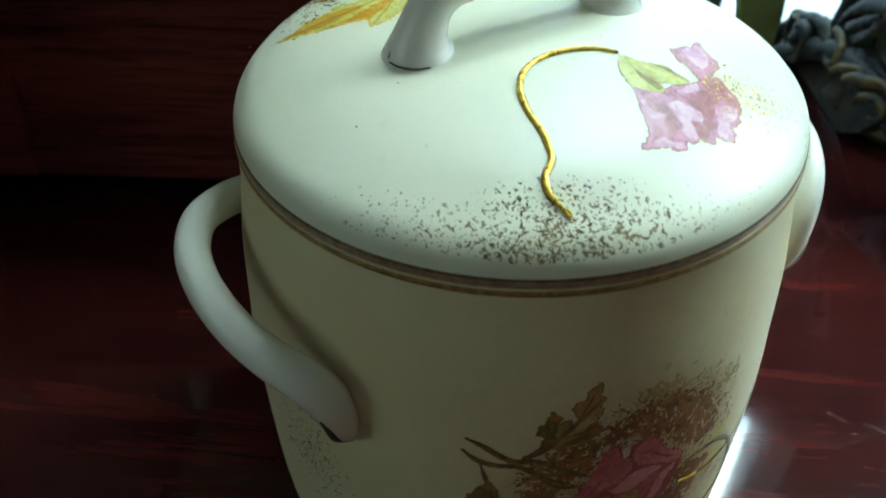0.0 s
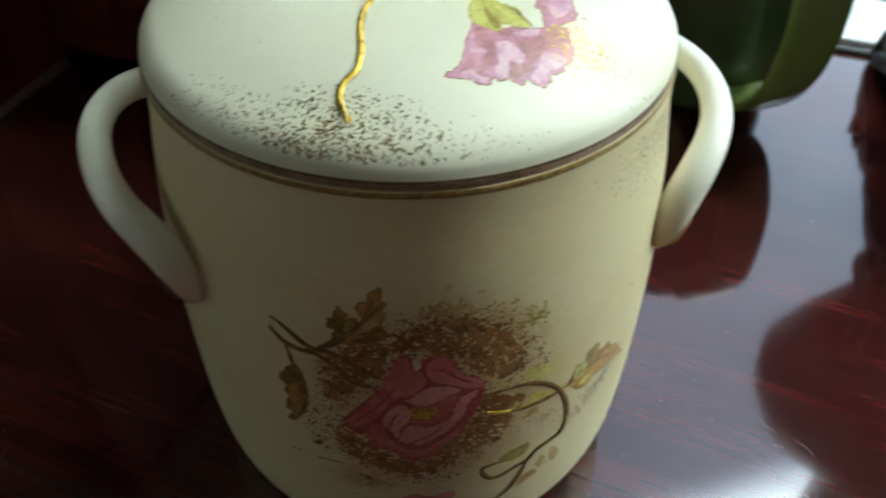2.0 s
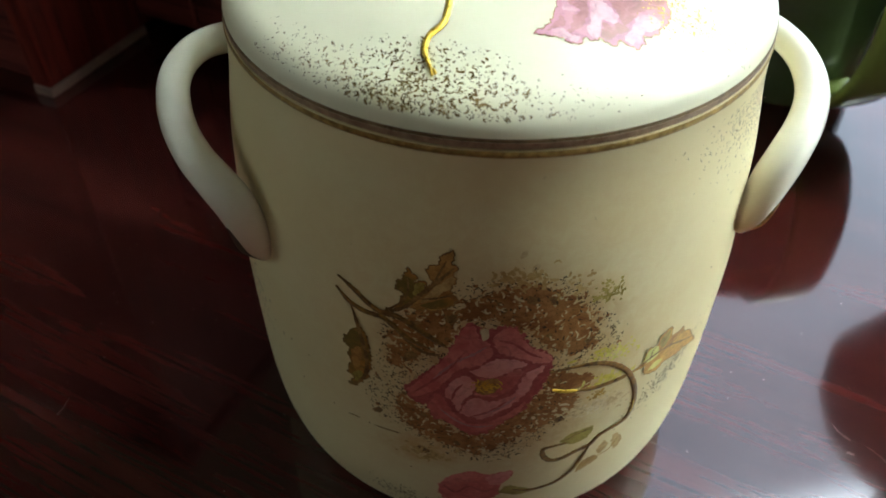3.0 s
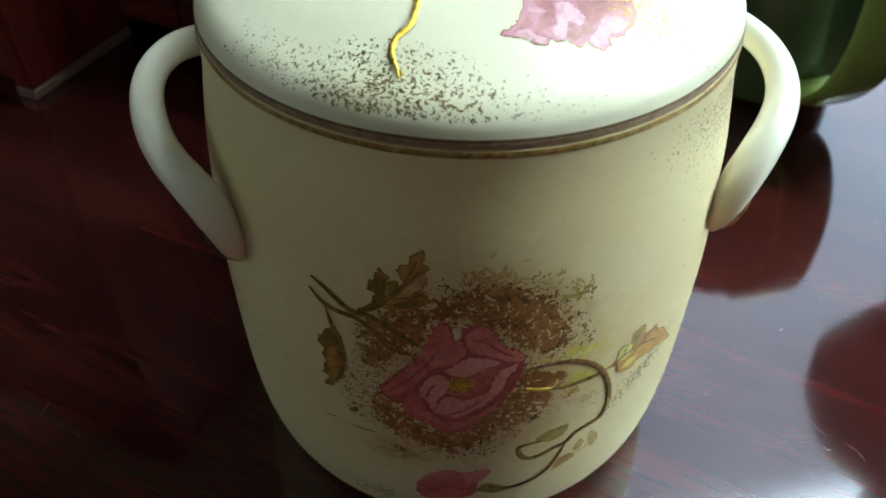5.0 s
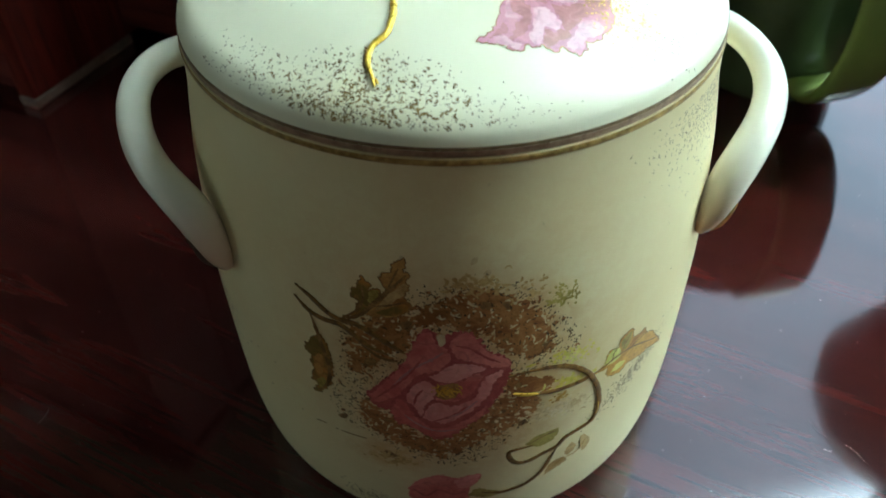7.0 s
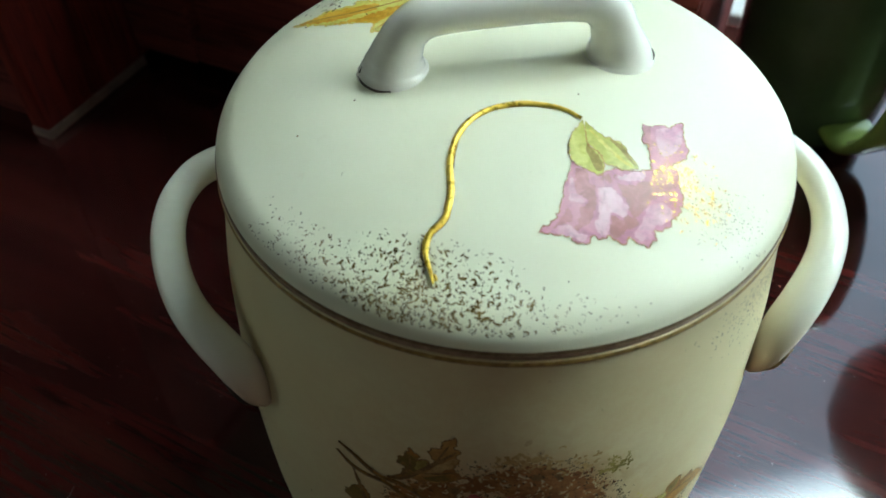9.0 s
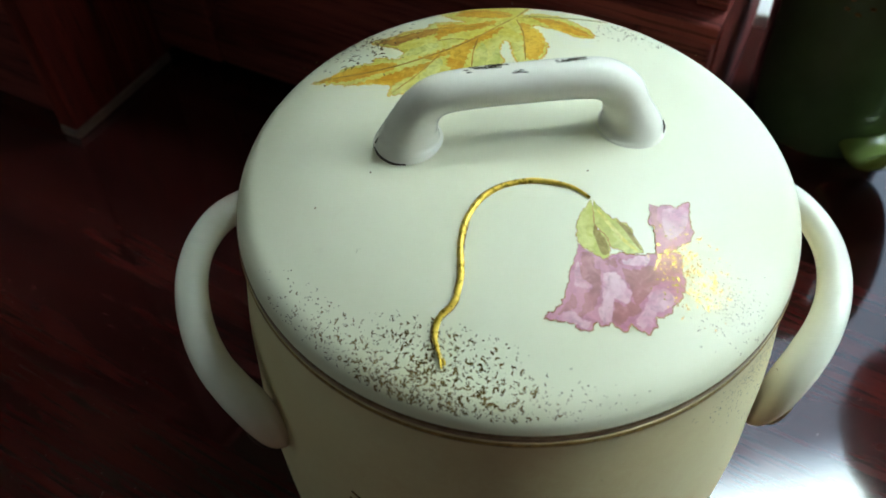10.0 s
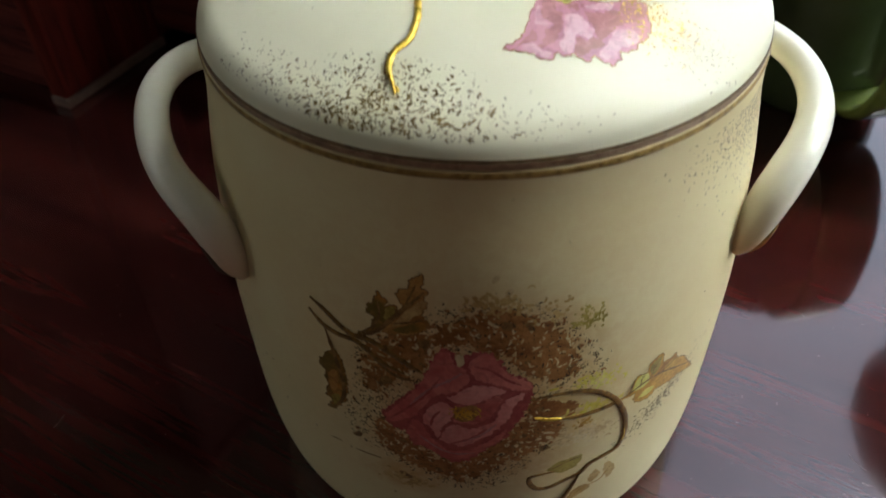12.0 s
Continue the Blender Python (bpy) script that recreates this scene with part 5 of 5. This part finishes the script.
# ---- the green jug behind the barrel ----
def jug():
    ob = thing("green_jug", "glossy dark green ceramic jug with a strap handle coloured as lit", "jug")
    ob.location = (0.199, 0.192, 0.0)
    prof = [(0.1, 2), (32, 2), (34, 0.4), (37, 0.2), (39, 3), (40.6, 12), (41.4, 30), (42.4, 60), (43.2, 90), (43.8, 112), (44.6, 122), (45.0, 125), (44.4, 126.5), (43.2, 126), (41.4, 120), (40.4, 100), (39.6, 60), (37, 12), (0.1, 8)]
    body = part("body", lathe([(r * mm, z * mm) for r, z in prof], 96), GREEN_DARK, ob, "dark green glazed wall with faint gilding")
    # the strap: reach from the axis, height, half width, half thickness
    strap = spline([(40, 106, 17, 4.2), (50, 110, 18, 3.8), (61, 109, 18.2, 3.6), (70, 100, 18, 3.5), (75, 86, 17.4, 3.5), (76, 68, 17, 3.5), (74, 48, 17, 3.5), (68, 31, 16.6, 3.6), (59, 19, 16, 3.8), (49, 14, 15, 4.0), (38, 15, 14, 4.6)], 8)
    out, across = Vector((math.cos(radians(-82)), math.sin(radians(-82)), 0)), Vector((-math.sin(radians(-82)), math.cos(radians(-82)), 0))
    bm = bmesh.new()
    rings = []
    for i, (r, z, w, h) in enumerate(strap):
        (r0, z0), (r1, z1) = strap[max(i - 1, 0)][:2], strap[min(i + 1, len(strap) - 1)][:2]
        run = math.hypot(r1 - r0, z1 - z0)
        face = out * ((z1 - z0) / run) - Vector((0, 0, 1)) * ((r1 - r0) / run)
        ring = []
        for k in range(28):
            a = 2 * math.pi * k / 28
            c, d = math.cos(a), math.sin(a)
            ring.append(bm.verts.new((out * r + Vector((0, 0, z)) + across * w * math.copysign(abs(c) ** 0.6, c) + face * h * math.copysign(abs(d) ** 0.8, d)) * mm))
        rings.append(ring)
    for p, q in zip(rings, rings[1:]):
        for k in range(28):
            bm.faces.new((p[k], p[(k + 1) % 28], q[(k + 1) % 28], q[k]))
    part("handle", bm, GREEN_LIT, ob, "broad green strap handle, its lit olive tone put into the colour")
    bm = bmesh.new()
    for k in range(9):
        a = radians(-150 + 4 * k + 3 * math.sin(k * 2.1))
        z = 92 + 9 * math.sin(k * 0.8) + k
        bmesh.ops.create_uvsphere(bm, u_segments=8, v_segments=5, radius=0.0009, matrix=Matrix.Translation(Vector((43.3 * math.cos(a), 43.3 * math.sin(a), z)) * mm) @ Matrix.Diagonal((1.6, 1.6, 0.7, 1)))
    part("gilt_sprig", bm, STEM, body)
    return ob


# ---- the bronze ornament beside the jug ----
def volute(bm, centre, radius, turns, thick, axis_u, axis_w, start=0.0):
    rows = []
    for k in range(int(turns * 10) + 1):
        f = k / (turns * 10)
        a = start + 2 * math.pi * turns * f
        r = radius * (1 - 0.86 * f)
        p = centre + axis_u * r * math.cos(a) + axis_w * r * math.sin(a)
        t = thick * (1 - 0.55 * f)
        rows.append((*p, t, t * 1.25))
    sweep(rows, 12, 3, bm, hint=axis_u.cross(axis_w))


def lumpy(bm, amount, scale, seed=0.0):
    """Cast relief: push the surface in and out along its normals."""
    bm.normal_update()
    for vert in bm.verts:
        k = abs(noise.noise(vert.co * scale + Vector((seed, 0, 0)))) + 0.5 * noise.noise(vert.co * scale * 2.3)
        vert.co += vert.normal * amount * (k - 0.25)
    return bm


def ornament():
    ob = thing("bronze_urn", "dark patinated bronze urn on an arched scrolled base", "urn")
    base = Vector((0.338, 0.098, 0.0))
    ob.location = base
    # the bracket leans back from its foot line: s runs from the scroll to the foot, z up, d out of its face
    start, run, up = Vector((0.3113, 0.182, 0.0)), Vector((-0.4496, -0.8932, 0)).normalized(), Vector((0, 0, 1))
    out = Vector((run.y, -run.x, 0))

    def at(s, z, d=0.0):
        lean = min(1.0, max(0.0, (165 - s) / 30))
        rise = z * (1 - 0.22 * lean)
        return start + (run * (s + lean * (0.058 * s - 0.58 * z - 1.4)) + out * (d - 0.35 * lean * rise) + up * rise) * mm - base

    def tube(rows, sides=20, steps=7):
        return sweep([(*at(s, z, d), r * mm, k * mm) for s, z, d, r, k in rows], sides, steps, hint=out)

    # arched rim from the scroll over to the fluted foot
    rim = [(-4, 2.5, 2, 3, 3), (6, 7, 3, 5, 5), (18, 13, 4, 6, 5), (34, 22, 4, 6.5, 5), (56, 34, 4, 7, 5.5), (82, 42, 3, 7, 5.5), (108, 44, 1, 7.5, 6), (130, 41, -4, 8.5, 7), (144, 31, -10, 10, 8), (152, 22, -13, 12, 8), (164, 14, -15, 14, 8), (178, 9, -18, 17, 6.5), (190, 5.5, -20, 18, 5.2), (200, 3.4, -21, 14, 3.2), (204, 2.2, -21, 6, 1.8)]
    bm = tube(rim, 40, 9)
    bm.normal_update()
    for vert in bm.verts:
        along = (vert.co - at(0, 0)).dot(run)
        if along > 0.14:
            vert.co += vert.normal * 0.00035 * math.sin((vert.co - at(170, 10)).dot(out) * 1150)
    part("arched_rim", lumpy(bm, 0.0012, 60, 1.0), BRONZE, ob, "arched rim ending in a fluted foot")
    # relief of leaves between rim and wing
    lower = np.array([(-2, 2), (14, 8), (28, 17), (58, 33), (73, 39), (100, 40), (125, 40), (138, 34), (150, 22)])
    upper = np.array([(-2, 4), (8, 22), (25, 37), (43, 46), (63, 53), (75, 60), (90, 63), (105, 61), (120, 56), (138, 52), (150, 34)])
    bm = bmesh.new()
    cols, rows_ = 96, 30
    front, rear = [], []
    for i in range(cols + 1):
        x = -2 + 152 * i / cols
        a, b = np.interp(x, lower[:, 0], lower[:, 1]), np.interp(x, upper[:, 0], upper[:, 1])
        for j in range(rows_ + 1):
            f = j / rows_
            z = a + (b - a) * f
            bend = 2.2 * noise.noise(Vector((x * 0.03, z * 0.03, 2.0)))
            veins = abs(math.sin(0.16 * x - 0.09 * z + bend)) + 0.5 * abs(math.sin(0.31 * x + 0.22 * z + 2 * bend))
            cushion = math.sqrt(max(0.0, math.sin(math.pi * f)) * max(0.0, math.sin(math.pi * i / cols)))
            front.append(bm.verts.new(at(x, z, -4 + 9 * cushion + 3.2 * cushion * (veins - 0.8))))
            rear.append(bm.verts.new(at(x, z, -6 - 8 * cushion)))
    w = rows_ + 1
    for i in range(cols):
        for j in range(rows_):
            k = i * w + j
            bm.faces.new((front[k], front[k + w], front[k + w + 1], front[k + 1]))
            bm.faces.new((rear[k], rear[k + 1], rear[k + w + 1], rear[k + w]))
        for j in (0, rows_):
            k = i * w + j
            bm.faces.new((front[k], rear[k], rear[k + w], front[k + w]))
    part("leaf_work", bm, BRONZE, ob, "curled leaf relief between rim and wing")
    # plain sheet added to close the arch, for the black shade behind the scroll
    bm = bmesh.new()
    edge = np.array([(0, 0.5), (84, 0.5), (104, 12), (126, 34)])
    cols = [(x, float(np.interp(x, edge[:, 0], edge[:, 1])), float(np.interp(x, lower[:, 0], lower[:, 1])) + 3) for x in range(2, 127, 4)]
    rings = [[bm.verts.new(at(x, z, d)) for z, d in ((a, -6), (b, -6), (b, -16), (a, -16))] for x, a, b in cols]
    for p, q in zip(rings, rings[1:]):
        for k in range(4):
            bm.faces.new((p[k], p[(k + 1) % 4], q[(k + 1) % 4], q[k]))
    bm.faces.new(rings[0])
    bm.faces.new(rings[-1])
    part("arch_filler", bm, BRONZE, ob, "plain sheet added to fill the arch where black shade lies", False)
    # the scroll with its hooded rim and eye
    hood = tube([(-5, 2.5, 4, 2.5, 2.5), (0, 14, 5, 3.4, 3.4), (8, 24, 6, 4, 4), (24, 36, 6, 4.4, 4.4), (42, 45, 6, 4.4, 4.4), (57, 48, 6, 4, 4), (66, 43, 6, 3, 3), (64, 38, 6, 1.5, 1.5)])
    part("scroll", lumpy(hood, 0.0014, 120, 2.0), BRONZE, ob, "hooded scroll at the end of the arch")
    bm = bmesh.new()
    volute(bm, at(34, 29.5, 7), 15.5 * mm, 1.8, 4.2 * mm, run, up, 2.4)
    bmesh.ops.create_uvsphere(bm, u_segments=18, v_segments=12, radius=5.4 * mm, matrix=Matrix.Translation(at(34, 29.5, 9)))
    part("scroll", bm, BRONZE, ob)
    # gilt curls and tendrils
    for line, r in (([(72, 54), (80, 54), (86, 48), (83, 40), (75, 36), (69, 40)], 3.4), ([(82, 35), (90, 41), (98, 45), (109, 50), (119, 51)], 3.0), ([(97, 38), (107, 45), (119, 49), (133, 54), (140, 51), (142, 44)], 3.4), ([(115, 35), (120, 41), (130, 45), (137, 43), (136, 37), (129, 35)], 2.8)):
        n = len(line) - 1
        deep = [7 - max(0, x - 125) * 0.35 for x, z in line]
        part("curl", tube([(x, z, d, r * (1 - 0.55 * abs(2 * k / n - 0.8)), r * (1 - 0.5 * abs(2 * k / n - 0.8))) for k, ((x, z), d) in enumerate(zip(line, deep))], 14, 7), BRONZE_RUBBED, ob, "leafy curl with rubbed gilding")
    # the wing rises over the pierced ring
    for line, r, d in (([(58, 48), (65, 58), (71, 71), (83, 83), (104, 93), (130, 102), (156, 108)], 6.5, 0), ([(70, 54), (80, 66), (94, 76), (114, 84), (134, 92), (152, 100)], 6.0, 2), ([(80, 58), (92, 65), (102, 72), (112, 79)], 5.0, 3), ([(92, 58), (101, 63), (108, 69), (110, 77)], 4.6, 3), ([(60, 52), (70, 62), (84, 74), (104, 84), (130, 94)], 5.0, -4)):
        n = len(line) - 1
        wing = tube([(x, z, d, r * (0.55 + 0.45 * math.sin(math.pi * (k + 0.6) / (n + 1.2))), r * (0.6 + 0.4 * math.sin(math.pi * (k + 0.6) / (n + 1.2)))) for k, (x, z) in enumerate(line)], 22, 9)
        part("wing", lumpy(wing, 0.0012, 150, 3.0 + d), BRONZE, ob, "leafy wing under the bowl")
    ring = [(*(at(127, 76, 1) + (run * math.cos(a) + up * math.sin(a)) * 0.0135), 0.0038, 0.0046) for a in (2 * math.pi * k / 18 for k in range(19))]
    part("ring", sweep(ring, 12, 3, hint=out), BRONZE, ob, "pierced ring")
    part("rear_foot", sweep([(*(Vector(p) * mm - base), a * mm, b * mm) for *p, a, b in ((338, 110, 44, 12, 10), (362, 128, 30, 11, 9), (384, 134, 12, 11, 8), (392, 136, 4.4, 13, 4.4))], 20, 8), BRONZE, ob)
    part("stem", lathe([(r * mm, z * mm) for r, z in ((0.1, 1), (52, 1), (55, 6), (50, 18), (38, 30), (22, 44), (16, 56), (19, 68), (30, 80), (44, 92), (0.1, 94))], 56), BRONZE, ob)
    bowl = lathe([(r * mm, z * mm) for r, z in ((0.1, 92), (16, 93), (30, 101), (44, 122), (60, 150), (74, 180), (71, 205), (58, 232), (43, 247), (24, 256), (7, 259), (0.1, 259.5))], 72)
    part("bowl", bowl, BRONZE, ob, "round dark bronze bowl")
    return ob


def shelf_things():
    """An unseen vase added on the cabinet for a pale reflection in the desk, and a mottled box on its shelf."""
    for (u, v), k in (((-0.478, 0.086), 0.5),):
        ob = thing("vase_stand_in", "small white vase added on top of the cabinet, stand-in for an unknown pale reflection", "vase")
        prof = [(0.1, 1.5), (20, 1.5), (22, 0.2), (24, 2), (38, 25), (44, 50), (38, 75), (22, 92), (18, 98), (22, 104), (20, 104), (15, 98), (20, 90), (35, 74), (40, 50), (34, 26), (18, 6), (0.1, 6)]
        part("wall", lathe([(r * k * mm, z * k * mm) for r, z in prof], 56), WHITE, ob)
        ob.location = U * u + V * v + Vector((0, 0, 0.3545))
    box_ = thing("mottled_box", "small mottled grey-green box on the cabinet shelf", "box")
    part("case", block((-0.272, 0.148, 0.1206), (-0.196, 0.20, 0.175), 0.003), plain("mottled grey green", (0.11, 0.15, 0.11), 0.5, 90, 0.6), box_)
    box_.matrix_world = ROOM


def cable():
    ob = thing("cable", "thin black cable lying at the back edge of the desk", "cable")
    pts = [(0.090, 0.325), (0.14, 0.327), (0.18, 0.328), (0.22, 0.326), (0.30, 0.329), (0.42, 0.327)]
    rows = [(*(U * u + V * v), 0.0032, 0.003, 0.003) for u, v in pts]
    part("wire", sweep(rows, 10, 6), BLACK, ob)


# pale strokes: fibres, and scratch highlights painted as lines
FIBRES_AND_GLINTS = ([(129.5, 26.2), (132, 23.6), (135.9, 21.8)], [(141.7, 21.3), (146, 19.4), (149.6, 16.2)], [(135.1, 16.3), (136.8, 16.0), (138.3, 16.5)], [(-129.9, -82.6), (-129.0, -86), (-128.7, -89.7)])


def dust():
    """Lint and fibres on the polished top, and pale strokes painted for the glints of fine scratches."""
    def top(x, y, off=0.0):
        return U * x * mm + V * y * mm + Vector((0, 0, off * mm))
    ob = thing("dust", "pale lint specks, fine fibres and painted scratch glints on the desk top", "dust", kind="stuff")
    flecks("speck", 120, lambda rng: (rng.uniform(90, 240), rng.uniform(-20, 200), 1.0), 0.19, top, 0.05, LINT, ob, 51, worm=0.35)
    flecks("speck", 110, lambda rng: (rng.uniform(-260, -70), rng.uniform(-90, 60), 1.0), 0.2, top, 0.05, LINT, ob, 52, worm=0.35)
    for i, line in enumerate(FIBRES_AND_GLINTS):
        stroke("fibre_and_glint", line, 0.13, top, 0.06, LINT, ob, wobble=0.8, seed=i)


room()
desk()
cabinet()
barrel()
jug()
ornament()
shelf_things()
cable()
dust()
